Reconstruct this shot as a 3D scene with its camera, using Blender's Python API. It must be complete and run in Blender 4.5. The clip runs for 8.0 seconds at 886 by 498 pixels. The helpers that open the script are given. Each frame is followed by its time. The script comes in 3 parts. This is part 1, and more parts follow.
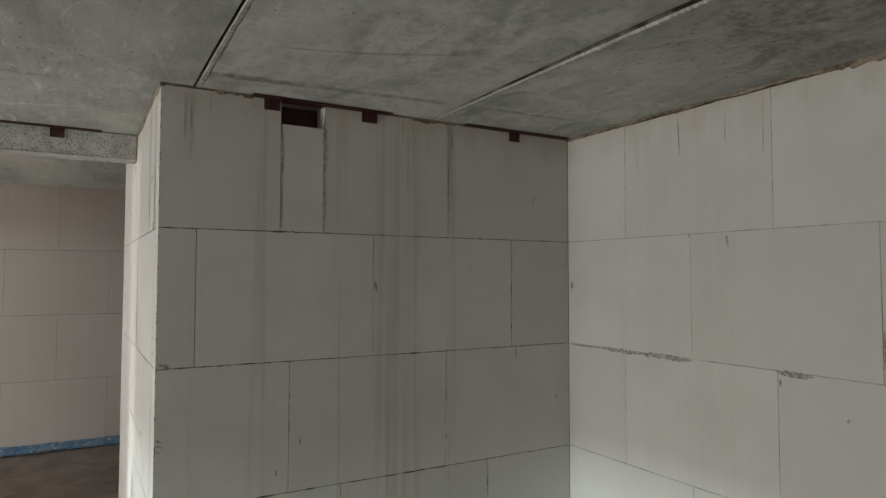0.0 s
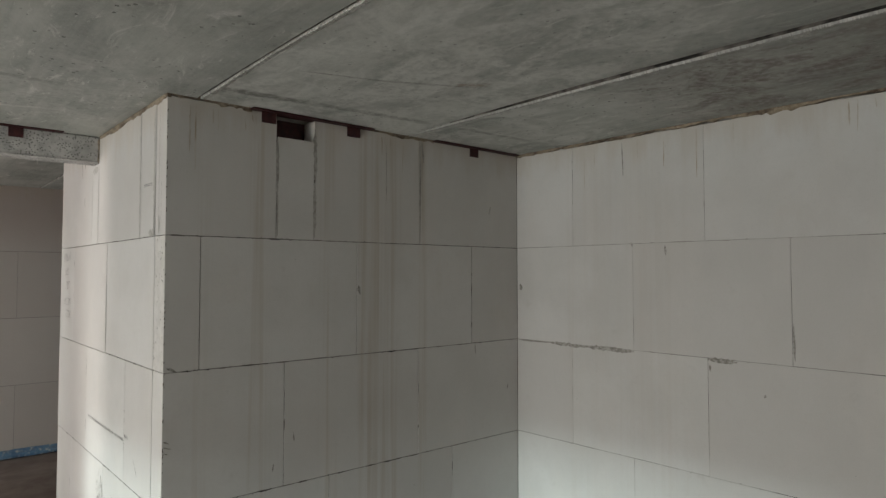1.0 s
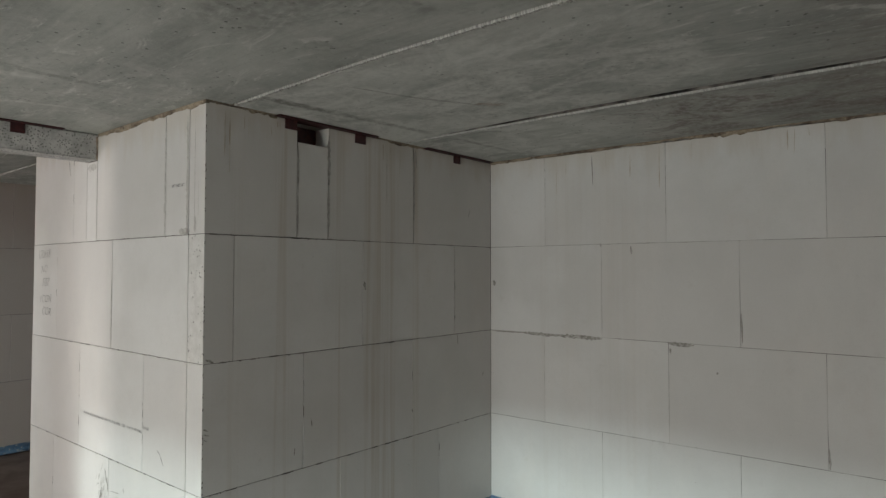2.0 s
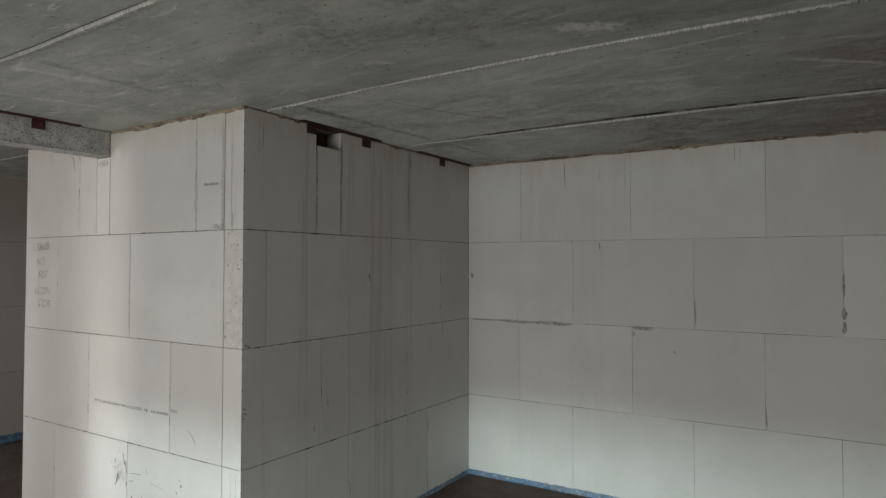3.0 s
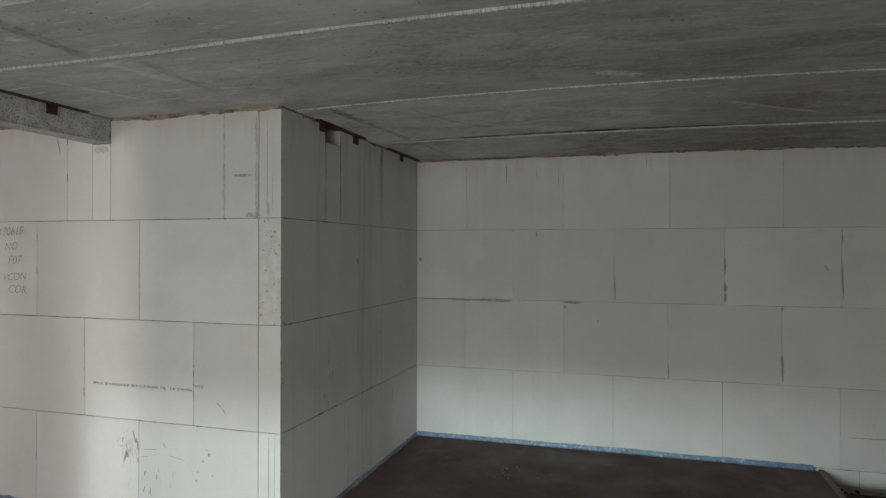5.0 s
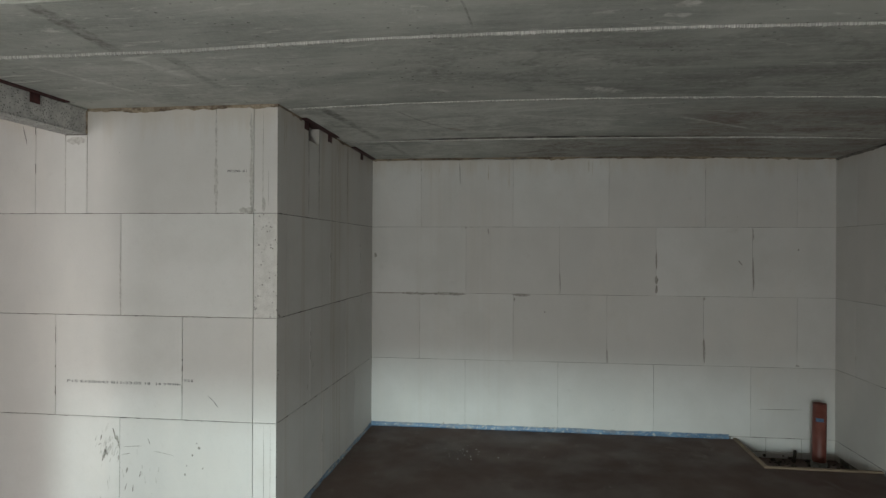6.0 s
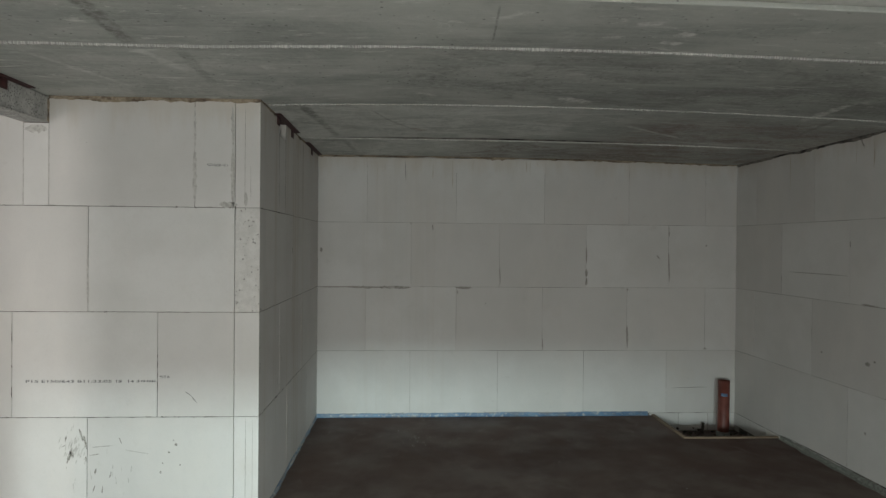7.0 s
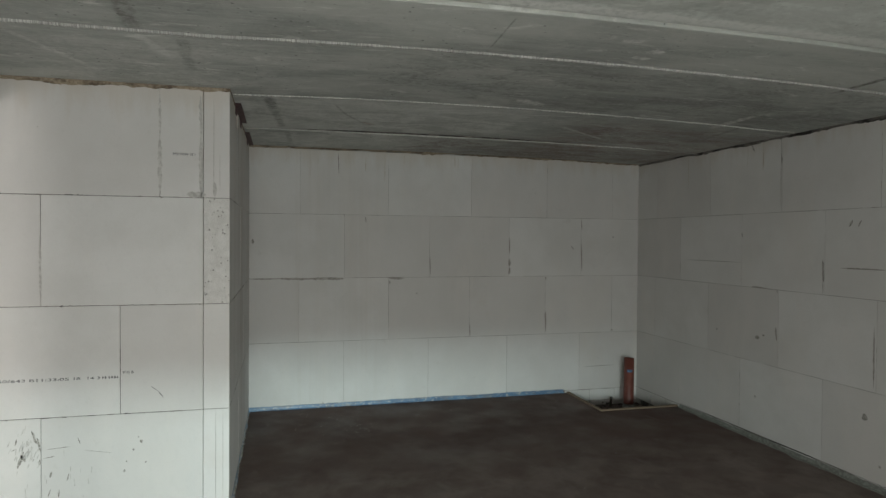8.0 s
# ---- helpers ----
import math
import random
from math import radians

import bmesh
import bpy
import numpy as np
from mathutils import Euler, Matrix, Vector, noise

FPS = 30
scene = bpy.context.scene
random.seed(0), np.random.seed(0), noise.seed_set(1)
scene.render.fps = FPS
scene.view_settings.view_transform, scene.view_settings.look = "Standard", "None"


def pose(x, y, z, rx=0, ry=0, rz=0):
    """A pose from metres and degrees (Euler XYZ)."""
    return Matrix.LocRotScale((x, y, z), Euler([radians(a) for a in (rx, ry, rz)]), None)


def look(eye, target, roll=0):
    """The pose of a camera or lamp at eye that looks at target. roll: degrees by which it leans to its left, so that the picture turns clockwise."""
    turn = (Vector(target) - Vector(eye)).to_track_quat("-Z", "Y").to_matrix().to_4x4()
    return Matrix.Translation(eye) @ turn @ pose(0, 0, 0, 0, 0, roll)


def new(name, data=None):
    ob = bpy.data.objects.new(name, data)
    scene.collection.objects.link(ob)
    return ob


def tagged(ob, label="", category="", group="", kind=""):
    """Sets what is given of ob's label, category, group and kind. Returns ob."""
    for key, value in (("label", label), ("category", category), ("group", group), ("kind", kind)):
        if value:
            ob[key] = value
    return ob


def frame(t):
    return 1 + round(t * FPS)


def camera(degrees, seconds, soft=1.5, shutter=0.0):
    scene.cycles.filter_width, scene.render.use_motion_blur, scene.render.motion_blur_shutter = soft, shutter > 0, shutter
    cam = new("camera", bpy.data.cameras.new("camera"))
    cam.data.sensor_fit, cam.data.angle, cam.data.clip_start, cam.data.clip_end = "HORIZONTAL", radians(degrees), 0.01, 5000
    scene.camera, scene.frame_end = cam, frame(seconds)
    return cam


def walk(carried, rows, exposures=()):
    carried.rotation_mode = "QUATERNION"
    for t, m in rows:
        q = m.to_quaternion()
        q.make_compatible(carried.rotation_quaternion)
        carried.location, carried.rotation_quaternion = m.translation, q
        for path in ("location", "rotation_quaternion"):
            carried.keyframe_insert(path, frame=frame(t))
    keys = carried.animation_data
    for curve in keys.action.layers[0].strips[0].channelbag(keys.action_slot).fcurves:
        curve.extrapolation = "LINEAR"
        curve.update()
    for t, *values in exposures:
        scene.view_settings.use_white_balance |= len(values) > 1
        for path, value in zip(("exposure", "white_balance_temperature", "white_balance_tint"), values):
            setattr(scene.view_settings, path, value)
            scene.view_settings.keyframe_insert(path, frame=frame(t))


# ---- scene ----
cam = camera(69.7, 8.0, soft=1.4)
PATH = [
    (0, (-0.015, -0.134, 1.715), (0.982, 1.598, 1.8), 0.1),
    (0.5, (-0.311, -0.135, 1.734), (0.847, 1.494, 1.821), -0.1),
    (1, (-0.67, -0.075, 1.754), (0.643, 1.431, 1.831), -0.0),
    (1.5, (-1.012, 0.008, 1.756), (0.424, 1.398, 1.828), 0.0),
    (3, (-2.014, 0.285, 1.743), (-0.322, 1.351, 1.794), 0.1),
    (3.5, (-2.304, 0.367, 1.742), (-0.551, 1.328, 1.781), 0.1),
    (4, (-2.588, 0.54, 1.741), (-0.773, 1.38, 1.771), 0.1),
    (5.5, (-3.233, 1.226, 1.734), (-1.281, 1.662, 1.734), 0.2),
    (6, (-3.429, 1.504, 1.723), (-1.446, 1.762, 1.722), 0.3),
    (6.5, (-3.571, 1.769, 1.728), (-1.573, 1.872, 1.715), 0.3),
    (7, (-3.679, 2.077, 1.721), (-1.681, 1.978, 1.706), 0.5),
    (7.5, (-3.776, 2.366, 1.713), (-1.796, 2.08, 1.69), 0.5),
    (8, (-3.807, 2.706, 1.696), (-1.869, 2.213, 1.664), 0.4),
]
walk(cam, [(t, look(eye, target, roll)) for t, eye, target, roll in PATH],
     exposures=((0, 0.43, 6620, 9.5), (1.5, 0.35, 6500, 9), (3.5, 0.0, 6430, 8.3), (5.5, -0.08, 6400, 7.3), (8, -0.06, 6370, 6)))

# ---- light ----
world = bpy.data.worlds.new("sky")
scene.world = world
world.use_nodes = True
wn, wl = world.node_tree.nodes, world.node_tree.links
sky = wn.new("ShaderNodeTexSky")
sky.sky_type, sky.sun_disc = "NISHITA", False
sky.dust_density, sky.ozone_density = 0.2, 2.0
sky.sun_elevation, sky.sun_rotation = radians(14.5), radians(275)
wn["Background"].inputs["Strength"].default_value = 0.022
wl.new(sky.outputs["Color"], wn["Background"].inputs["Color"])


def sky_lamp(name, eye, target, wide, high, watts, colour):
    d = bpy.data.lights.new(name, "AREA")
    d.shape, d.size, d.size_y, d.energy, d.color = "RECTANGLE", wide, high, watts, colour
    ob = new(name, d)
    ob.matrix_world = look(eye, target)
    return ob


# daylight: area lamps stand in for the sky beyond unseen window holes
sky_lamp("daylight_room", (-5.4, 2.05, 0.85), (0.5, 3.0, 1.45), 3.1, 1.2, 152, (0.99, 0.975, 0.94))
sky_lamp("daylight_next_room", (-5.0, 6.3, 1.3), (0.3, 4.9, 1.0), 1.4, 2.0, 88, (1.0, 0.935, 0.905))
# added lamp for a low bright sky strip; the window heads cut it off
sky_lamp("low_sky_helper", (-22.0, 2.2, 3.25), (0.0, 1.7, 0.9), 12.0, 1.3, 3000, (0.82, 1.0, 0.985))

# ---- materials ----


class Nodes:
    """A node material with a short way to write it."""

    def __init__(self, name, rough=0.8, metal=0.0):
        self.m = bpy.data.materials.new(name)
        self.m.use_nodes = True
        self.n, self.l = self.m.node_tree.nodes, self.m.node_tree.links
        self.b = self.n["Principled BSDF"]
        self.b.inputs["Roughness"].default_value, self.b.inputs["Metallic"].default_value = rough, metal
        self.geo = self.n.new("ShaderNodeNewGeometry")
        self.place = self.geo.outputs["Position"]

    def put(self, socket, value):
        if hasattr(value, "links"):
            self.l.new(value, socket)
        else:
            socket.default_value = value

    def scaled(self, sx, sy, sz, move=(0, 0, 0)):
        v = self.n.new("ShaderNodeMapping")
        v.inputs["Scale"].default_value, v.inputs["Location"].default_value = (sx, sy, sz), move
        self.l.new(self.place, v.inputs["Vector"])
        return v.outputs["Vector"]

    def noise(self, vector, scale, detail=4.0, rough=0.55, warp=0.0):
        v = self.n.new("ShaderNodeTexNoise")
        self.l.new(vector, v.inputs["Vector"])
        for k, x in (("Scale", scale), ("Detail", detail), ("Roughness", rough), ("Distortion", warp)):
            v.inputs[k].default_value = x
        return v.outputs["Fac"]

    def cells(self, vector, scale, how="F1"):
        v = self.n.new("ShaderNodeTexVoronoi")
        v.feature = how
        self.l.new(vector, v.inputs["Vector"])
        v.inputs["Scale"].default_value = scale
        return v.outputs["Distance"]

    def ramp(self, value, a, b, lo=0.0, hi=1.0):
        v = self.n.new("ShaderNodeMapRange")
        v.interpolation_type = "SMOOTHSTEP"
        self.l.new(value, v.inputs["Value"])
        for k, x in (("From Min", a), ("From Max", b), ("To Min", lo), ("To Max", hi)):
            v.inputs[k].default_value = x
        return v.outputs["Result"]

    def math(self, op, a, b=0.0):
        v = self.n.new("ShaderNodeMath")
        v.operation = op
        self.put(v.inputs[0], a), self.put(v.inputs[1], b)
        return v.outputs[0]

    def mix(self, fac, a, b, how="MIX"):
        v = self.n.new("ShaderNodeMix")
        v.data_type, v.blend_type = "RGBA", how
        self.put(v.inputs["Factor"], fac)
        self.put(v.inputs["A"], a if hasattr(a, "links") else (*a, 1))
        self.put(v.inputs["B"], b if hasattr(b, "links") else (*b, 1))
        return v.outputs["Result"]

    def axis(self, k):
        v = self.n.new("ShaderNodeSeparateXYZ")
        self.l.new(self.place, v.inputs[0])
        return v.outputs[k]

    def random(self):
        return self.n.new("ShaderNodeObjectInfo").outputs["Random"]

    def bump(self, height, strength, distance=0.002):
        v = self.n.new("ShaderNodeBump")
        v.inputs["Strength"].default_value, v.inputs["Distance"].default_value = strength, distance
        self.l.new(height, v.inputs["Height"])
        self.l.new(v.outputs["Normal"], self.b.inputs["Normal"])
        return self

    def colour(self, c):
        self.put(self.b.inputs["Base Color"], c if hasattr(c, "links") else (*c, 1))
        return self


def block_material(name, streaks=(), tone=(0.60, 0.555, 0.51), damp=0.06):
    """Calcium silicate: pale grey, a little cloudy; streaks: stretches (axis, from, to, strength) where water ran down;
    damp: share of tone mixed in.
    """
    k = Nodes(name, 0.85)
    raw = k.scaled(1, 1, 1)
    cloud, grain = k.noise(raw, 1.7, 5, 0.6), k.noise(raw, 160, 3)
    c = k.mix(k.ramp(cloud, 0.3, 0.7), (0.595, 0.59, 0.57), (0.67, 0.665, 0.65))
    c = k.mix(k.ramp(k.random(), 0, 1, 0.0, 0.55), c, (0.545, 0.53, 0.51))
    c = k.mix(k.ramp(k.noise(k.scaled(2.2, 2.2, 0.7, (3, 1, 2)), 1.3, 5, 0.6), 0.45, 0.7, 0, 0.4), c, (0.66, 0.635, 0.60))
    c = k.mix(k.ramp(k.noise(raw, 55, 4, 0.7), 0.5, 0.8, 0, 0.22), c, (0.48, 0.47, 0.45))
    c = k.mix(k.ramp(k.noise(raw, 7, 6, 0.65), 0.62, 0.8, 0, 0.35), c, (0.45, 0.43, 0.40))
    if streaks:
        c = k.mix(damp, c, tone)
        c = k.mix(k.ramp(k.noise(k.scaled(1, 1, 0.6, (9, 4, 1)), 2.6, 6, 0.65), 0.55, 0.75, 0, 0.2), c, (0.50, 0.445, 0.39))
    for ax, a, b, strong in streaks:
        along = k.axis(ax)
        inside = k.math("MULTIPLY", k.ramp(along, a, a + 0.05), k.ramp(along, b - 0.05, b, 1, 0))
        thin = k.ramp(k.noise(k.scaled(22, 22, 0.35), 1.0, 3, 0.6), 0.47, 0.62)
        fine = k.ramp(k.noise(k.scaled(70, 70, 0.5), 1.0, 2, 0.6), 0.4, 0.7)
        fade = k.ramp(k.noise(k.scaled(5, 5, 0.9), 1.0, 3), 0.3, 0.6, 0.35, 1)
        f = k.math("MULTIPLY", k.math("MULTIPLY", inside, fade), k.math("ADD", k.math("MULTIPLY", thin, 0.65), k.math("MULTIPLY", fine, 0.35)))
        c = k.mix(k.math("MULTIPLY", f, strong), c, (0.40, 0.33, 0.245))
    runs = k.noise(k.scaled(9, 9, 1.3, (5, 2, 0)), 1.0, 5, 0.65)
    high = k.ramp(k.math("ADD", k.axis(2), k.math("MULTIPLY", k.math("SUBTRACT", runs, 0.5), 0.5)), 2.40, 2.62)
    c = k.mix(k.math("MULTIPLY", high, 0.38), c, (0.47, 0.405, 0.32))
    c = k.mix(k.ramp(grain, 0.35, 0.68, 0.0, 0.07), c, (0.40, 0.39, 0.37))
    specks = k.ramp(k.cells(raw, 5.5), 0.012, 0.02, 0.55, 0)
    c = k.mix(specks, c, (0.2, 0.19, 0.17))
    return k.colour(c).bump(k.math("ADD", k.math("MULTIPLY", grain, 0.4), cloud), 0.25, 0.002).m


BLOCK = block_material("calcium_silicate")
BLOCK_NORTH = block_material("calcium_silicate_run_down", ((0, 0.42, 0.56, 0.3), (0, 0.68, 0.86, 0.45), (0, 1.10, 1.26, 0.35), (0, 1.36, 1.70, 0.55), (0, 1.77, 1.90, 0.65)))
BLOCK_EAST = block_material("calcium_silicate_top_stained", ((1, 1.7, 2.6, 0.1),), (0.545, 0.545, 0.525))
# next room's wall: its shade is put into a darker, pinker block colour
BLOCK_FAR = block_material("calcium_silicate_shaded", ((0, -1.2, 0.3, 0.1),), (0.41, 0.335, 0.305), 0.6)

k = Nodes("sawn_block_end", 0.9)
raw = k.scaled(1, 1, 1)
pits = k.ramp(k.cells(raw, 58), 0.22, 0.34, 1, 0)
pits = k.math("MULTIPLY", pits, k.ramp(k.noise(raw, 17, 2), 0.52, 0.60))
c = k.mix(k.ramp(k.noise(raw, 25, 5), 0.3, 0.7), (0.56, 0.55, 0.525), (0.65, 0.64, 0.615))
SAWN = k.colour(k.mix(k.math("MULTIPLY", pits, 0.7), c, (0.09, 0.08, 0.07))).bump(k.math("SUBTRACT", k.noise(raw, 120, 4), pits), 0.6, 0.004).m

k = Nodes("joint_mortar", 0.95)
c = k.mix(k.ramp(k.noise(k.scaled(1, 1, 1), 3.5, 6, 0.65), 0.38, 0.62), (0.10, 0.094, 0.085), (0.50, 0.485, 0.46))
JOINT = k.colour(c).bump(k.noise(k.scaled(1, 1, 1), 200, 3), 0.5).m

k = Nodes("open_dark_joint", 0.95)
c = k.mix(k.ramp(k.noise(k.scaled(1, 1, 1), 6, 6, 0.65), 0.36, 0.64), (0.014, 0.012, 0.010), (0.22, 0.20, 0.18))
JOINT_DARK = k.colour(c).bump(k.noise(k.scaled(1, 1, 1), 200, 3), 0.5).m

k = Nodes("smeared_glue_mortar", 0.95)
raw = k.scaled(1, 1, 1)
c = k.mix(k.ramp(k.noise(raw, 40, 5), 0.35, 0.65), (0.30, 0.285, 0.26), (0.46, 0.445, 0.415))
SMEAR = k.colour(c).bump(k.noise(raw, 90, 5), 0.8, 0.004).m

k = Nodes("pale_smeared_mortar", 0.95)
raw = k.scaled(1, 1, 1)
c = k.mix(k.ramp(k.noise(raw, 40, 5), 0.35, 0.65), (0.39, 0.38, 0.355), (0.53, 0.52, 0.495))
SMEAR_PALE = k.colour(c).bump(k.noise(raw, 90, 5), 0.8, 0.004).m

k = Nodes("pressed_out_dark_mortar", 0.95)
raw = k.scaled(1, 1, 1)
c = k.mix(k.ramp(k.noise(raw, 55, 6, 0.7), 0.4, 0.64), (0.23, 0.215, 0.195), (0.50, 0.485, 0.455))
SMEAR_DARK = k.colour(c).bump(k.noise(raw, 90, 5), 0.9, 0.005).m

k = Nodes("rusty_drip", 0.9)
DRIP = k.colour(k.mix(k.ramp(k.noise(k.scaled(60, 60, 6), 1.0, 4), 0.35, 0.65), (0.42, 0.365, 0.29), (0.57, 0.55, 0.51))).m

k = Nodes("mortar_bed_brown", 0.95)
raw = k.scaled(1, 1, 1)
c = k.mix(k.ramp(k.noise(raw, 38, 6, 0.65), 0.35, 0.7), (0.085, 0.060, 0.042), (0.29, 0.24, 0.18))
c = k.mix(k.ramp(k.noise(k.scaled(1, 1, 3, (2, 6, 1)), 7.5, 4, 0.6), 0.44, 0.58), c, k.mix(k.ramp(k.noise(raw, 60, 5, 0.7), 0.35, 0.7), (0.24, 0.19, 0.13), (0.40, 0.34, 0.26)))
BED = k.colour(c).bump(k.noise(raw, 70, 5), 0.9, 0.006).m

k = Nodes("cast_concrete_soffit", 0.7)
raw = k.scaled(1, 1, 1)
cloud = k.noise(k.scaled(1.0, 0.45, 1), 1.6, 7, 0.62, 0.6)
drag = k.noise(k.scaled(9, 0.5, 1), 1.0, 5, 0.6, 0.3)
c = k.mix(k.ramp(cloud, 0.40, 0.62), (0.265, 0.281, 0.259), (0.43, 0.45, 0.415))
c = k.mix(k.ramp(drag, 0.5, 0.75, 0, 0.35), c, (0.54, 0.55, 0.52))
c = k.mix(k.ramp(k.noise(k.scaled(3, 1.2, 1, (4, 2, 0)), 1.3, 6, 0.65, 0.8), 0.6, 0.78, 0, 0.35), c, (0.19, 0.19, 0.17))
fine = k.noise(k.scaled(34, 1.6, 1), 1.0, 5, 0.65, 0.4)
c = k.mix(k.ramp(fine, 0.42, 0.7, 0, 0.2), c, (0.58, 0.585, 0.55))
c = k.mix(k.ramp(fine, 0.3, 0.45, 0.16, 0), c, (0.12, 0.12, 0.11))
wisp = k.noise(k.scaled(3.4, 0.9, 1, (7, 3, 0)), 2.2, 9, 0.76, 2.2)
c = k.mix(k.ramp(wisp, 0.55, 0.66, 0, 0.8), c, (0.64, 0.65, 0.61))
near = k.math("MULTIPLY", k.ramp(k.axis(0), 0.40, 0.50, 0.3, 1), k.ramp(k.axis(1), 0.6, 2.0, 0.3, 1))
mottle = k.ramp(k.noise(k.scaled(1, 0.75, 1, (1, 5, 0)), 4.5, 9, 0.72, 0.9), 0.43, 0.66)
c = k.mix(k.math("MULTIPLY", k.math("MULTIPLY", mottle, near), 0.75), c, (0.64, 0.645, 0.61))
blot = k.ramp(k.noise(k.scaled(1, 0.6, 1, (8, 1, 0)), 3.1, 8, 0.7, 1.2), 0.56, 0.72)
c = k.mix(k.math("MULTIPLY", k.math("MULTIPLY", blot, near), 0.4), c, (0.135, 0.133, 0.122))
holes = k.math("MULTIPLY", k.ramp(k.cells(raw, 19), 0.09, 0.15, 1, 0), k.ramp(k.noise(raw, 2.3, 4), 0.43, 0.54))
c = k.mix(k.math("MULTIPLY", holes, 0.8), c, (0.06, 0.06, 0.055))
slits = k.math("MULTIPLY", k.ramp(k.cells(k.scaled(24, 13, 1), 1.0), 0.07, 0.13, 1, 0), k.ramp(k.noise(raw, 1.7, 5, 0.6), 0.46, 0.6))
c = k.mix(k.math("MULTIPLY", slits, 0.4), c, (0.07, 0.068, 0.06))
scratch = k.ramp(k.noise(k.scaled(48, 5, 1, (3, 8, 0)), 1.0, 4, 0.7, 2.2), 0.64, 0.72, 0, 0.6)
c = k.mix(scratch, c, (0.66, 0.665, 0.63))
c = k.mix(k.ramp(k.noise(raw, 45, 5, 0.7), 0.35, 0.75, 0, 0.22), c, (0.5, 0.5, 0.47))


def tone_patch(c, x0, x1, y0, y1, colour, strong, soft=0.03):
    """A ragged patch of another tone on the soffit."""
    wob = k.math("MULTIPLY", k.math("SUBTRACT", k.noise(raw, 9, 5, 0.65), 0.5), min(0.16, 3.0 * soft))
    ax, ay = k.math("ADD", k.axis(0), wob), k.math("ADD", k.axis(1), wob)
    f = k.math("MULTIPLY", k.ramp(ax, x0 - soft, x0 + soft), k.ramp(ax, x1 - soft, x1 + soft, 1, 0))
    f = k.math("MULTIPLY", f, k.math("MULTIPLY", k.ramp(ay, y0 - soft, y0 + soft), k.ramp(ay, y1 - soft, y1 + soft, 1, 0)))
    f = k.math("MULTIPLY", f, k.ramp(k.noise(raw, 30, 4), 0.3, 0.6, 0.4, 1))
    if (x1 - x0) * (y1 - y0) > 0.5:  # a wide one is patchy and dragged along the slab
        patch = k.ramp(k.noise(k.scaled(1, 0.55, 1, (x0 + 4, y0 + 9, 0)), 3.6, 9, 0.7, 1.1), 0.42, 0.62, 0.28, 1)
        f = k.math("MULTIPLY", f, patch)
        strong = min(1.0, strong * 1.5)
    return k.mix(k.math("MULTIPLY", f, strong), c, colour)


def scrape(c, x0, y0, x1, y1, wide, colour, strong, rough=1.0):
    """A ragged rubbed or creased line on the soffit from one place to another."""
    length = math.hypot(x1 - x0, y1 - y0)
    dx, dy = (x1 - x0) / length, (y1 - y0) / length
    px, py = k.math("SUBTRACT", k.axis(0), x0), k.math("SUBTRACT", k.axis(1), y0)
    wob = k.math("MULTIPLY", k.math("SUBTRACT", k.noise(raw, 13, 5, 0.65), 0.5), 1.4 * wide * rough)
    along = k.math("ADD", k.math("ADD", k.math("MULTIPLY", px, dx), k.math("MULTIPLY", py, dy)), wob)
    across = k.math("ABSOLUTE", k.math("ADD", k.math("SUBTRACT", k.math("MULTIPLY", px, dy), k.math("MULTIPLY", py, dx)), wob))
    f = k.math("MULTIPLY", k.ramp(across, wide * 0.2, wide * 0.6, 1, 0), k.math("MULTIPLY", k.ramp(along, 0, 0.15 * length), k.ramp(along, 0.7 * length, length, 1, 0)))
    f = k.math("MULTIPLY", f, k.ramp(k.noise(raw, 24, 5, 0.7), 0.32, 0.62, 0.15, 1))
    return k.mix(k.math("MULTIPLY", f, strong), c, colour)


DARK, PALE = (0.10, 0.095, 0.08), (0.68, 0.685, 0.65)
# uneven tone of the slabs: paler in the middle one, darker east and south
c = tone_patch(c, 0.48, 1.71, 0.9, 3.1, (0.62, 0.63, 0.59), 0.62, 0.06)
c = tone_patch(c, 1.74, 2.8, -0.4, 1.6, (0.165, 0.135, 0.117), 0.6, 0.25)
c = tone_patch(c, -0.74, 0.45, -1.4, 2.2, (0.15, 0.152, 0.135), 0.42, 0.25)
# daylight on the slabs nearest the window, put into the colour
c = tone_patch(c, -2.6, -1.37, -1.6, 3.4, (0.60, 0.635, 0.59), 0.8, 0.03)
# the lit slab edge at the open joint, painted as a bright rim
c = tone_patch(c, -1.45, -1.37, -1.6, 3.4, (0.72, 0.725, 0.69), 0.9, 0.02)
c = tone_patch(c, -0.7, 0.4, 2.6, 4.0, PALE, 0.25, 0.25)
c = tone_patch(c, 0.7, 2.8, -1.4, 0.4, (0.185, 0.135, 0.112), 0.6, 0.3)
c = tone_patch(c, -1.4, -0.82, -1.4, 1.5, (0.46, 0.475, 0.44), 0.4, 0.1)
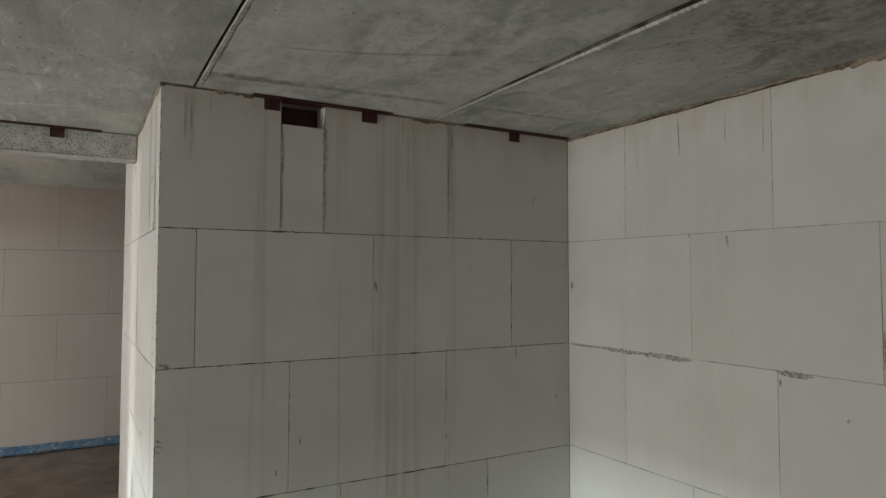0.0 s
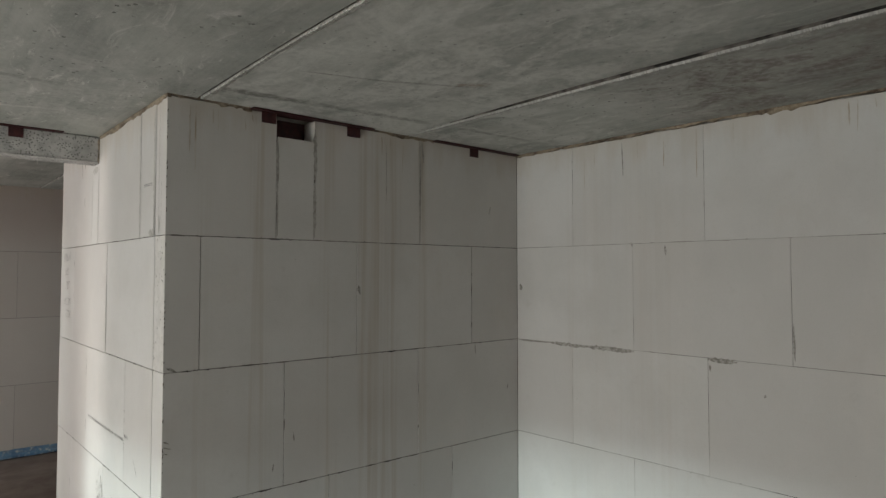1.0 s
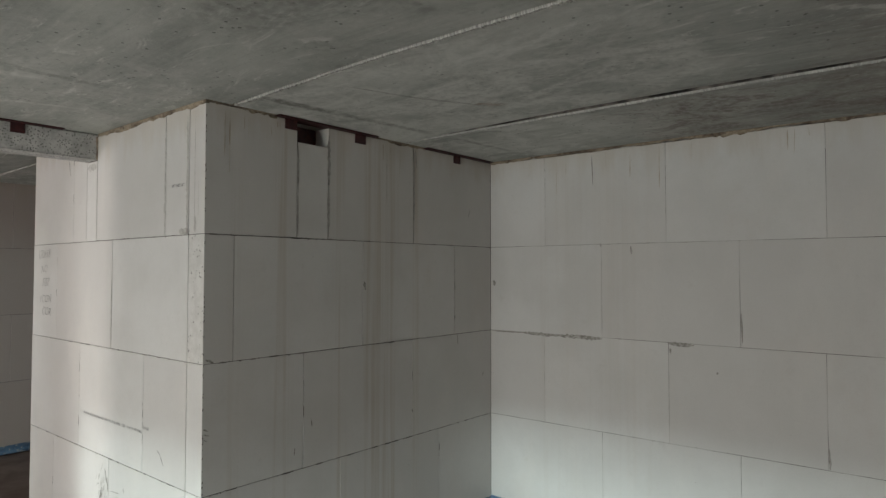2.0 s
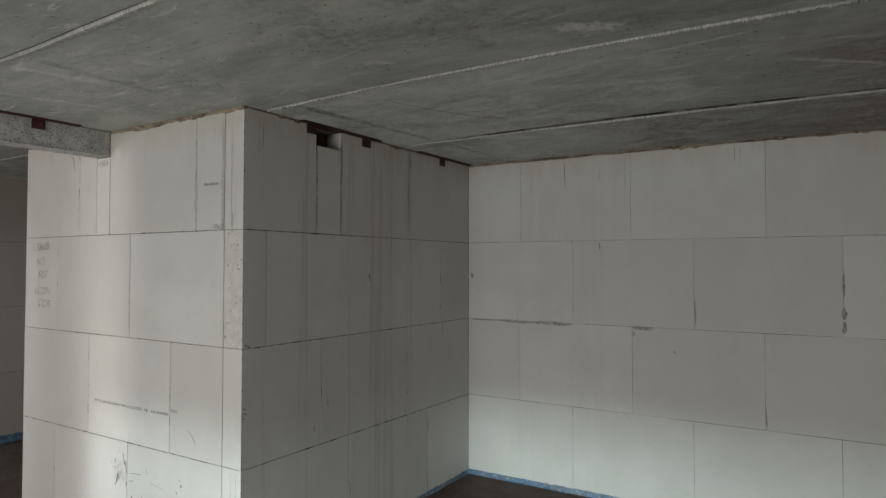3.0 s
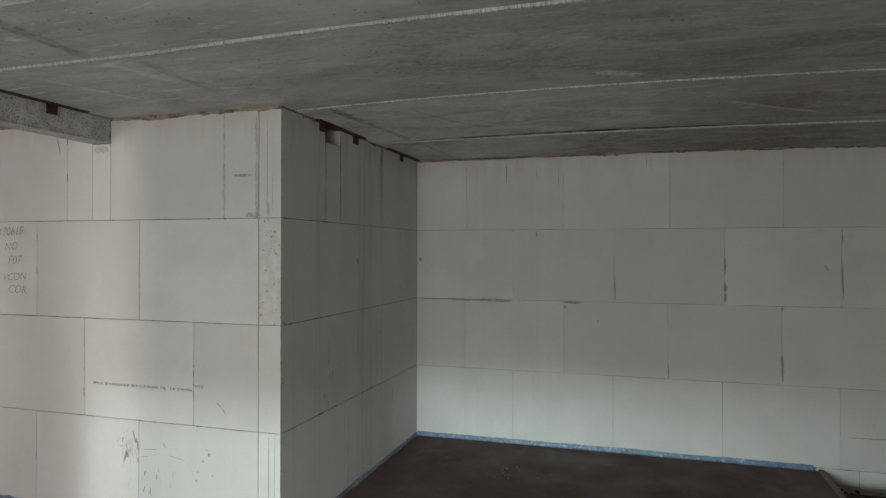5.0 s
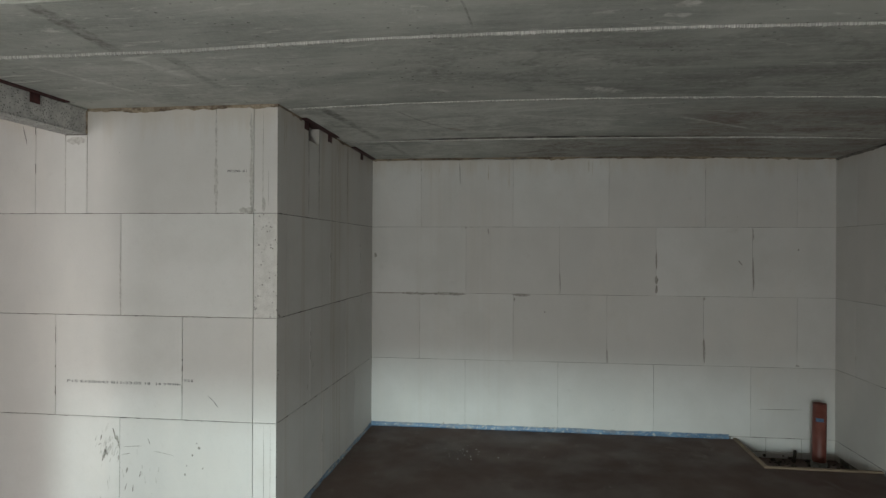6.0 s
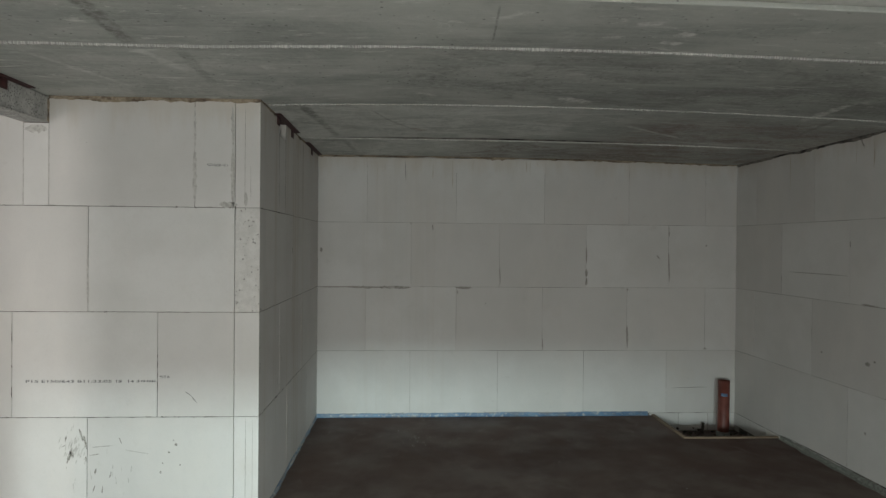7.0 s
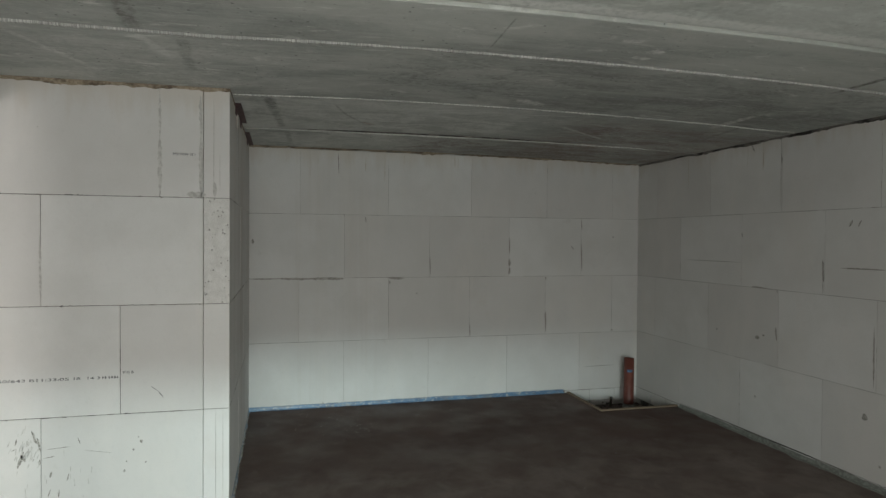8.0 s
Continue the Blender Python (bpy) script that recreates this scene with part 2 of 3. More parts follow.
for row in ((0.60, -0.60, -0.06, -0.57, 0.075, 0.75), (0.98, 0.52, 1.52, -0.22, 0.045, 0.6), (0.19, 1.20, 0.30, 0.93, 0.10, 0.85), (0.13, 2.07, 0.20, 1.92, 0.07, 0.6), (-1.11, 1.18, -1.15, 1.03, 0.05, 0.7),
            (-1.03, 0.95, -1.01, 0.86, 0.045, 0.9), (-0.91, 0.98, -0.88, 0.88, 0.05, 0.9), (0.80, 1.66, 0.60, 1.0, 0.05, 0.6), (0.72, 1.80, 0.62, 1.30, 0.04, 0.5), (0.66, 0.98, 0.58, 0.50, 0.03, 0.6),
            (1.0, 1.4, 1.12, 0.7, 0.06, 0.45), (0.85, 1.9, 1.0, 1.2, 0.07, 0.4), (1.3, 1.7, 1.36, 1.0, 0.05, 0.4), (-0.70, 3.34, -0.28, 3.24, 0.07, 0.5), (1.60, -0.10, 1.68, -0.9, 0.05, 0.5), (-0.65, 3.9, 0.1, 3.65, 0.04, 0.5)):
    c = scrape(c, *row[:5], PALE, row[5])
# dark creases; the slot near (-0.9, -0.5) has its shaded inside painted on
for row in ((-1.36, 3.30, -0.70, 3.335, 0.085, 0.75), (-0.72, 3.15, 0.0, 3.19, 0.07, 0.38), (0.42, 2.81, 1.0, 2.745, 0.085, 0.75), (0.90, 2.76, 1.75, 2.69, 0.07, 0.55), (1.76, 2.66, 2.5, 2.62, 0.05, 0.5),
            (0.88, 2.30, 1.45, 2.02, 0.03, 0.5), (0.62, 2.36, 1.0, 2.24, 0.02, 0.5), (-0.62, -0.53, -1.2, -0.5, 0.05, 0.95), (-1.30, 1.75, -0.80, 1.72, 0.012, 0.6), (0.3, -0.75, 1.2, -0.9, 0.05, 0.4)):
    c = scrape(c, *row[:5], DARK, row[5], 0.6)
c = scrape(c, 1.28, 2.08, 1.42, 1.98, 0.06, (0.24, 0.15, 0.10), 0.6)
SOFFIT = k.colour(c).bump(k.math("SUBTRACT", k.noise(raw, 30, 6, 0.6), holes), 0.5, 0.005).m

k = Nodes("joint_filler_cement", 0.9)
raw = k.scaled(1, 1, 1)
c = k.mix(k.ramp(k.noise(k.scaled(25, 260, 1), 1.0, 5, 0.7), 0.36, 0.64), (0.26, 0.255, 0.24), (0.64, 0.64, 0.605))
c = k.mix(k.ramp(k.noise(k.scaled(1, 1.6, 1, (5, 5, 0)), 1.4, 5, 0.6), 0.45, 0.65, 0, 0.55), c, (0.29, 0.29, 0.27))
FILLER = k.colour(c).bump(k.noise(k.scaled(20, 60, 20), 1.0, 4), 0.9, 0.006).m

k = Nodes("prefab_lintel_concrete", 0.85)
raw = k.scaled(1, 1, 1)
pits = k.math("MULTIPLY", k.ramp(k.cells(raw, 75), 0.26, 0.38, 1, 0), k.ramp(k.noise(raw, 22, 3), 0.38, 0.52))
c = k.mix(k.ramp(k.noise(raw, 16, 5), 0.3, 0.7), (0.34, 0.34, 0.325), (0.50, 0.50, 0.48))
LINTEL = k.colour(k.mix(k.math("MULTIPLY", pits, 0.8), c, (0.09, 0.09, 0.085))).bump(k.math("SUBTRACT", k.noise(raw, 100, 4), pits), 0.5, 0.004).m

k = Nodes("red_lead_primed_steel", 0.55, 0.0)
c = k.mix(k.ramp(k.noise(k.scaled(1, 1, 1), 30, 5), 0.35, 0.7), (0.032, 0.006, 0.007), (0.065, 0.013, 0.013))
STEEL = k.colour(c).bump(k.noise(k.scaled(1, 1, 1), 120, 3), 0.2).m

k = Nodes("sand_cement_screed", 0.7)
raw = k.scaled(1, 1, 1)
c = k.mix(k.ramp(k.noise(raw, 1.1, 6, 0.6, 0.4), 0.35, 0.7), (0.068, 0.037, 0.028), (0.100, 0.061, 0.048))
c = k.mix(k.ramp(k.noise(k.scaled(1.3, 2.6, 1), 1.9, 5, 0.6, 0.7), 0.6, 0.76, 0, 0.45), c, (0.205, 0.168, 0.147))
c = k.mix(k.ramp(k.noise(raw, 60, 5, 0.7), 0.55, 0.8, 0, 0.4), c, (0.11, 0.09, 0.075))
# paler and greyer toward the west, unevenly
pale_side = k.math("MULTIPLY", k.ramp(k.math("ADD", k.axis(0), k.math("MULTIPLY", k.noise(raw, 1.3, 4), 1.6)), 0.9, 2.6, 1, 0), k.ramp(k.noise(raw, 3.5, 6, 0.65, 0.5), 0.35, 0.65, 0.4, 1))
c = k.mix(k.math("MULTIPLY", pale_side, 0.85), c, (0.195, 0.158, 0.136))
SCREED = k.colour(c).bump(k.noise(raw, 45, 6, 0.65), 0.5, 0.004).m
k.put(k.b.inputs["Roughness"], k.ramp(k.noise(raw, 2.2, 4), 0.3, 0.7, 0.5, 0.8))

k = Nodes("blue_damp_membrane", 0.4)
raw = k.scaled(1, 1, 1)
c = k.mix(k.ramp(k.noise(raw, 9, 5), 0.3, 0.7), (0.065, 0.135, 0.24), (0.13, 0.235, 0.36))
c = k.mix(k.ramp(k.noise(raw, 35, 4), 0.52, 0.7, 0, 0.75), c, (0.50, 0.50, 0.47))
c = k.mix(k.ramp(k.noise(k.scaled(1, 1, 2, (2, 2, 0)), 5, 5, 0.65), 0.5, 0.66, 0, 0.6), c, (0.17, 0.155, 0.14))
MEMBRANE = k.colour(c).bump(k.noise(raw, 40, 4), 0.6, 0.004).m

k = Nodes("edge_strip_foam", 0.8)
c = k.mix(k.ramp(k.noise(k.scaled(1, 1, 1), 55, 5), 0.3, 0.7), (0.15, 0.155, 0.14), (0.27, 0.285, 0.26))
FOAM = k.colour(c).bump(k.noise(k.scaled(1, 1, 1), 60, 4), 0.7, 0.004).m

k = Nodes("formwork_batten_wood", 0.75)
g = k.noise(k.scaled(4, 4, 60), 1.0, 5, 0.6, 0.4)
WOOD = k.colour(k.mix(k.ramp(g, 0.3, 0.7), (0.17, 0.122, 0.083), (0.29, 0.22, 0.155))).bump(g, 0.4).m

k = Nodes("red_brown_drain_plastic", 0.5)
c = k.mix(k.ramp(k.noise(k.scaled(1, 1, 1), 10, 4), 0.35, 0.7), (0.13, 0.036, 0.026), (0.18, 0.058, 0.042))
PIPE = k.colour(c).bump(k.noise(k.scaled(1, 1, 1), 90, 2), 0.08).m

k = Nodes("blue_pipe_label", 0.5)
LABEL = k.colour(k.mix(k.ramp(k.noise(k.scaled(1, 1, 1), 60, 2), 0.4, 0.6), (0.10, 0.22, 0.42), (0.2, 0.35, 0.55))).m

k = Nodes("damp_rubble", 0.9)
c = k.mix(k.ramp(k.noise(k.scaled(1, 1, 1), 20, 5), 0.35, 0.7), (0.03, 0.025, 0.02), (0.10, 0.085, 0.07))
RUBBLE = k.colour(c).bump(k.noise(k.scaled(1, 1, 1), 40, 5), 1.0, 0.01).m

k = Nodes("stamp_ink", 0.8)
INK = k.colour(k.mix(k.ramp(k.noise(k.scaled(1, 1, 1), 180, 3), 0.4, 0.65), (0.05, 0.05, 0.055), (0.22, 0.22, 0.22))).m
k = Nodes("pencil_graphite", 0.7)
PENCIL = k.colour(k.mix(k.ramp(k.noise(k.scaled(1, 1, 1), 220, 3), 0.4, 0.6), (0.09, 0.088, 0.085), (0.30, 0.29, 0.28))).m
k = Nodes("scuff_dark", 0.9)
SCUFF = k.colour(k.mix(k.ramp(k.noise(k.scaled(1, 1, 1), 120, 4), 0.4, 0.65), (0.19, 0.18, 0.16), (0.47, 0.46, 0.43))).m
k = Nodes("unplastered_outer_wall", 0.9)
PLAIN = k.colour(k.mix(k.ramp(k.noise(k.scaled(1, 1, 1), 3, 5), 0.3, 0.7), (0.52, 0.51, 0.48), (0.64, 0.63, 0.6))).m

# ---- building helpers ----


def linked(name, bm, material, parent=None):
    me = bpy.data.meshes.new(name)
    bm.to_mesh(me)
    bm.free()
    me.materials.append(material)
    ob = new(name, me)
    if parent:
        ob.parent = parent
    return ob


def part(name, bm, material, parent, label=""):
    return tagged(linked(name, bm, material, parent), label)


def box(bm, x0, x1, y0, y1, z0, z1, bevel=0.0, segments=1):
    made = bmesh.ops.create_cube(bm, size=1.0, matrix=Matrix.LocRotScale(((x0 + x1) / 2, (y0 + y1) / 2, (z0 + z1) / 2), None, (x1 - x0, y1 - y0, z1 - z0)))
    if bevel:
        edges = list({e for v in made["verts"] for e in v.link_edges})
        bmesh.ops.bevel(bm, geom=edges, offset=bevel, segments=segments, affect="EDGES")
    return bm


def boxes(*rows, bevel=0.0):
    bm = bmesh.new()
    for r in rows:
        box(bm, *r, bevel=bevel)
    return bm


BLOCK_MESHES = {}


def block_mesh(w, h, d, material):
    key = (round(w, 3), round(h, 3), round(d, 3), material.name)
    if key not in BLOCK_MESHES:
        bm = box(bmesh.new(), -w / 2, w / 2, 0, d, 0, h, bevel=0.0012)
        me = bpy.data.meshes.new("block")
        bm.to_mesh(me)
        bm.free()
        me.materials.append(material)
        BLOCK_MESHES[key] = me
    return BLOCK_MESHES[key]


TOP, CEILING, THICK = 2.588, 2.603, 0.15
GAP, SLIT = 0.0030, 0.0020  # level and upright joints
FLOOR = -0.026


def soffit(x, y):
    """Height of the slabs' underside over its bearing: they are cambered between the walls and fall a little to the south."""
    d = min(y, 3.05) - 1.6
    if x > 1.74:  # the slab beside the outer wall is nearly flat
        return 0.004 - (0.001 if d > 0 else 0.0048) * d * d
    return 0.024 - (0.0115 if d > 0 else 0.0078) * d * d


WALLS = []


def wall(name, m, length, courses, material, label, past=(-0.006, -0.006), thick=THICK, lowered=(), gap=(0, 0), joint=None):
    """A wall of large glued blocks. m: its frame, x along the run, y into the wall. courses: from the top course down, the places of
    the upright joints along the run. lowered: (course, block, top) of blocks cut lower. gap: stretch of the run left open above the
    blocks. Its blocks are laid at the end of the file."""
    deep = 0.005 if joint else 0.0016
    bm = boxes((-past[0], length + past[1], deep, thick - 0.005, -0.35, TOP - 0.145), (-past[0], gap[0], 0.03, thick - 0.03, TOP - 0.146, CEILING + 0.01), (gap[1], length + past[1], 0.03, thick - 0.03, TOP - 0.146, CEILING + 0.01))
    ob = linked(name, bm, joint or JOINT)
    ob.matrix_world = m
    tagged(ob, label, "wall", kind="structure")
    WALLS.append((ob, length, courses, material, thick, dict(((c, b), t) for c, b, t in lowered)))
    return ob


def lay_blocks():
    for ob, length, courses, material, thick, lowered in WALLS:
        for c, joints in enumerate(courses):
            z0, z1 = 0.645 * (3 - c), 0.645 * (4 - c) if c else (2.596 if ob.name in ("wall_north", "wall_return") else TOP)
            ends = [0.0, *joints, length]
            for b, (a, e) in enumerate(zip(ends, ends[1:])):
                top = lowered.get((c, b), z1)
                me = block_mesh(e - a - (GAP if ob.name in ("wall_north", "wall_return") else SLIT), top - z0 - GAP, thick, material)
                if ob.name == "wall_north" and c == 1 and b == 0:
                    me = me.copy()
                    me.materials.append(SAWN)
                    for p in me.polygons:
                        if p.normal.x < -0.9:
                            p.material_index = 1
                piece = new("block", me)
                piece.parent = ob
                piece.location = ((a + e) / 2, random.uniform(-0.0008, 0.0008), z0 + GAP / 2)
                piece.rotation_euler = (0, 0, radians(random.uniform(-0.05, 0.05)))


def ragged(bm, m, a, b, low, high, proud, back=0.01, step=0.012, rough=0.5, upright=False, seed=0.0):
    """An uneven strip on a wall face between a and b along the run (or up the wall), from low to high across, standing proud."""
    n = max(4, int((b - a) / step))
    rings = []
    for i in range(n + 1):
        s = a + (b - a) * i / n
        w = high - low
        f = [noise.noise((s * 23 + seed, j * 7.3 + seed, seed)) + 0.5 * noise.noise((s * 71, j * 3.1 + seed, 2.0)) for j in range(3)]
        taper = min(1.0, 6 * min(i, n - i) / n + 0.15)
        mid = (low + high) / 2
        lo, hi = mid - (w / 2) * taper * (1 + rough * f[0]), mid + (w / 2) * taper * (1 + rough * f[1])
        p = proud * (1 + 0.5 * f[2])
        ring = [(s, back, lo), (s, -p * 0.4, lo), (s, -p, (lo + hi) / 2), (s, -p * 0.4, hi), (s, back, hi)]
        if upright:
            ring = [(q[2], q[1], q[0]) for q in ring]
        rings.append([bm.verts.new(m @ Vector(q)) for q in ring])
    for r, t in zip(rings, rings[1:]):
        for j in range(4):
            bm.faces.new((r[j], r[j + 1], t[j + 1], t[j]) if not upright else (t[j], t[j + 1], r[j + 1], r[j]))
    for r in (rings[0], rings[-1]):
        bm.faces.new(r)
    return bm


def drape(bm, m, a, b, low, high, proud, seed=0.0, step=0.02, lumps=0.5):
    """Like ragged, but its upper edge stays straight: mortar squeezed out below a soffit."""
    n = int((b - a) / step)
    rings = []
    for i in range(n + 1):
        s = a + (b - a) * i / n
        f = noise.noise((s * 3.1 + seed, seed, 0)) + 0.7 * noise.noise((s * 17 + seed, 4.0, 0)) + 0.5 * noise.noise((s * 60, seed, 1.0))
        lo = low - lumps * 0.02 * max(-0.35, f)
        p = max(0.001, proud * (1 + 0.8 * noise.noise((s * 11, seed, 7.0))))
        rings.append([bm.verts.new(m @ Vector(q)) for q in ((s, 0.02, lo), (s, -p * 0.5, lo), (s, -p, (lo + high) / 2), (s, -p * 0.6, high), (s, 0.02, high))])
    for r, t in zip(rings, rings[1:]):
        for j in range(4):
            bm.faces.new((r[j], r[j + 1], t[j + 1], t[j]))
    for r in (rings[0], rings[-1]):
        bm.faces.new(r)
    for r in rings:
        for v in r:
            v.co.z += soffit(v.co.x, v.co.y)
    return bm


# ---- structure ----
OUT = -4.75  # inner face of the outer wall
NORTH = pose(0.30, 3.013, 0, 0, 0, 0)
RETURN = pose(0.30, 5.35, 0, 0, 0, -90)
EAST = pose(2.727, 3.013, 0, 0, 0, -89.4)
SOUTH = pose(2.773, -1.295, 0, 0, 0, 180)
FAR = pose(OUT, 7.30, 0.032, 0, 0, 0)
CROSS = pose(OUT, 4.285, 0, 0, 0, 0)


def every(first, last, step=0.9):
    return [first + step * i for i in range(int((last - first) / step) + 1)]


wall_north = wall("wall_north", NORTH, 2.427, [[0.56, 0.783, 1.53], [0.167, 1.066, 1.976], [0.616, 1.52], [0.89, 1.80]], BLOCK_NORTH,
                  "pale grey calcium silicate block wall with brown run-off streaks", past=(-0.006, 0.2), lowered=[(0, 1, 2.478)], gap=(0.5, 0.85), joint=JOINT_DARK)
wall_return = wall("wall_return", RETURN, 2.185, [[0.71, 0.92, 1.07, 1.94], [0.445, 1.305], [0.857, 1.723], [0.445, 1.305]], BLOCK,
                   "pale grey calcium silicate block wall lit by daylight", lowered=[(0, 2, 2.437)], joint=JOINT_DARK)
wall_east = wall("wall_east", EAST, 4.31, [[0.49, 1.385, 2.288, 3.166, 3.974], [0.933, 1.828, 2.723, 3.585], [0.48, 1.392, 2.274, 3.154, 3.979], [0.93, 1.82, 2.707, 3.576]], BLOCK_EAST,
                 "pale grey calcium silicate block wall with glued joints", past=(0.0, 0.2))
wall_south = wall("wall_south", SOUTH, 7.52, [every(0.376, 7.3), every(0.813, 7.3), every(0.36, 7.3), every(0.81, 7.3)], BLOCK,
                  "shaded grey calcium silicate block wall with scuffs", past=(0.2, 0.2))
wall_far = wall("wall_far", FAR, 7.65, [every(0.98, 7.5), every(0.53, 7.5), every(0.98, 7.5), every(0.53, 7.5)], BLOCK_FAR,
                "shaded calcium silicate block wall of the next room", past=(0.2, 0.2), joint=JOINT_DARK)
wall_cross = wall("wall_cross", CROSS, 4.15, [every(0.5, 4.0), every(0.9, 4.0), every(0.5, 4.0), every(0.9, 4.0)], BLOCK,
                  "calcium silicate block wall between the two rooms")

# the outer wall, unseen behind the camera; its openings are placed to shape the daylight
# the low head is assumed, to hold the strip lamp's light near the floor
HEAD, LOW_HEAD = 2.36, 1.35
bm = boxes((OUT - 0.3, OUT, -1.6, 0.65, -0.12, CEILING), (OUT - 0.3, OUT, 3.9, 5.55, -0.12, CEILING), (OUT - 0.3, OUT, 7.05, 7.6, -0.12, CEILING),
           (OUT - 0.3, OUT, 0.65, 3.9, LOW_HEAD, CEILING), (OUT - 0.3, OUT, 5.55, 7.05, HEAD, CEILING), (OUT - 0.3, OUT, 0.65, 3.9, -0.12, 0.1), (OUT - 0.3, OUT, 5.55, 7.05, -0.12, 0.1))
tagged(linked("wall_west", bm, PLAIN), "unseen bare block outer wall, openings set to shape the daylight", "wall", kind="structure")
tagged(linked("wall_east_next_room", boxes((2.92, 3.07, 3.02, 7.5, -0.12, CEILING)), PLAIN), "bare block wall closing the next room", "wall", kind="structure")

# ceiling: precast slabs side by side, seams along y
SWELL = {-0.75: 0.006, 0.459: 0.0035, 1.74: 0.0025}  # how far the filler swells out of a joint
SEAMS = [-3.87, -2.64, -1.35, -0.75, 0.459, 1.74]
bm = bmesh.new()
edges = [-5.25, *SEAMS, 3.2]
for i, (a, b) in enumerate(zip(edges, edges[1:])):
    half = [{-1.35: 0.004, 1.74: 0.0115}.get(e, 0.0165) for e in (a, b)]
    x0, x1 = a + (half[0] if i else 0), b - (half[1] if i < len(edges) - 2 else 0)
    rings = []
    for j in range(37):
        y = -1.6 + 9.2 * j / 36
        z = CEILING + soffit((a + b) / 2, y) + (0.014 if b <= -1.35 else 0.0)  # the slabs by the outer wall lie a little higher
        rings.append([bm.verts.new(q) for q in ((x0, y, z + 0.22), (x0, y, z + 0.004), (x0 + 0.004, y, z), (x1 - 0.004, y, z), (x1, y, z + 0.004), (x1, y, z + 0.22))])
    for r, t in zip(rings, rings[1:]):
        for q in range(6):
            bm.faces.new((r[q], t[q], t[(q + 1) % 6], r[(q + 1) % 6]))
    bm.faces.new(rings[0]), bm.faces.new(rings[-1][::-1])
box(bm, -5.25, 3.2, -1.6, 7.6, CEILING + 0.09, CEILING + 0.3)
bmesh.ops.recalc_face_normals(bm, faces=bm.faces)
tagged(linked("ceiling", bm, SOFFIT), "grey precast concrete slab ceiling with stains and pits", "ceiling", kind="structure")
for x in SEAMS:
    if x == -1.35:  # left open
        continue
    bm = bmesh.new()
    rings = []
    n = 1500
    for j in range(n + 1):
        y = -1.45 + 8.85 * j / n
        patchy = 1 + 0.55 * noise.noise((x * 3, y * 1.7, 2)) + 0.3 * noise.noise((x, y * 6, 4))
        w = (0.0105 if x == 1.74 else 0.0135) * patchy * (1 + 0.3 * noise.noise((x, y * 45, 3)))
        d = (SWELL.get(x, 0.004) + 0.003 * noise.noise((x, y * 60, 5)) + 0.004 * noise.noise((x, y * 110, 9))) * patchy
        z = CEILING + min(soffit(x - 0.1, y), soffit(x + 0.1, y))
        rings.append([bm.verts.new(q) for q in ((x - 0.007, y, z + 0.045), (x - 0.006, y, z + 0.008), (x + 0.001 - w * 0.3, y, z - d), (x + 0.003 + w * 0.6, y, z - d * 0.9), (x + 0.003 + w, y, z + 0.003), (x + 0.02, y, z + 0.04))])
    for r, t in zip(rings, rings[1:]):
        for q in range(5):
            bm.faces.new((r[q], r[q + 1], t[q + 1], t[q])).material_index = 1 if q == 0 else 0  # shade in the open slit beside the filler, put into a dark material
    filler = linked("joint_filler", bm, FILLER)
    filler.data.materials.append(JOINT_DARK)
    tagged(filler, "rough pale cement filler in a ceiling slab joint", "joint filler", kind="structure")

# floor: screed with a cut-out for the drain
HX, HY = 1.965, -0.405
bm = boxes((-5.05, HX, -1.45, 7.45, -0.24, FLOOR), (HX, 3.2, HY, 7.45, -0.24, FLOOR), (-5.05, 3.2, -1.6, 7.5, -0.40, -0.185))
tagged(linked("floor", bm, SCREED), "dark brown sand cement screed floor with paler patches", "floor", kind="structure")


# mortar under the slabs
bm = drape(bmesh.new(), NORTH, 0.0, 0.42, 2.588, CEILING + 0.03, 0.004, 1.0, lumps=1.5)
drape(bm, NORTH, 1.15, 1.64, 2.588, CEILING + 0.03, 0.004, 2.0, lumps=1.3)
tagged(linked("mortar_bed", bm, BED), "brown mortar squeezed out under the ceiling slab", "mortar", kind="structure")
bm = drape(bmesh.new(), RETURN, 1.07, 2.337, 2.581, CEILING + 0.03, 0.003, 5.0, lumps=0.9)
drape(bm, RETURN, 0.0, 0.92, 2.588, CEILING + 0.03, 0.003, 8.0, lumps=0.9)
tagged(linked("mortar_bed", bm, BED), "crumbly brown mortar under the ceiling slab", "mortar", kind="structure")
bm = drape(bmesh.new(), EAST, 0.0, 4.31, 2.588, CEILING + 0.01, 0.004, 11.0, lumps=1.15)
tagged(linked("mortar_bed", bm, BED), "thin brown mortar line under the ceiling slab", "mortar", kind="structure")
bm = drape(bmesh.new(), SOUTH, 0.0, 7.5, 2.582, CEILING + 0.01, 0.005, 15.0, lumps=0.8)
tagged(linked("mortar_bed", bm, JOINT_DARK), "dark mortar line under the ceiling slab", "mortar", kind="structure")
bm = drape(bmesh.new(), FAR, 2.0, 7.4, 2.580, CEILING + 0.01, 0.006, 19.0, step=0.04)
tagged(linked("mortar_bed", bm, BED), "dark mortar line in the next room", "mortar", kind="structure")


# steel angles that hold the slabs
def slab_angle(m, a, b, lugs, hidden=None, z=CEILING - 0.0005):
    root = new("slab_angle")
    root.matrix_world = m @ Matrix.Translation((a, 0, z))
    flange = part("flange", boxes((0, b - a, -0.042, 0.05, -0.0065, -0.0005), bevel=0.0015), STEEL, root)
    for u0, u1 in lugs:
        part("lug", boxes((u0 - a, u1 - a, -0.007, -0.001, -0.063, -0.0068), bevel=0.001), STEEL, root)
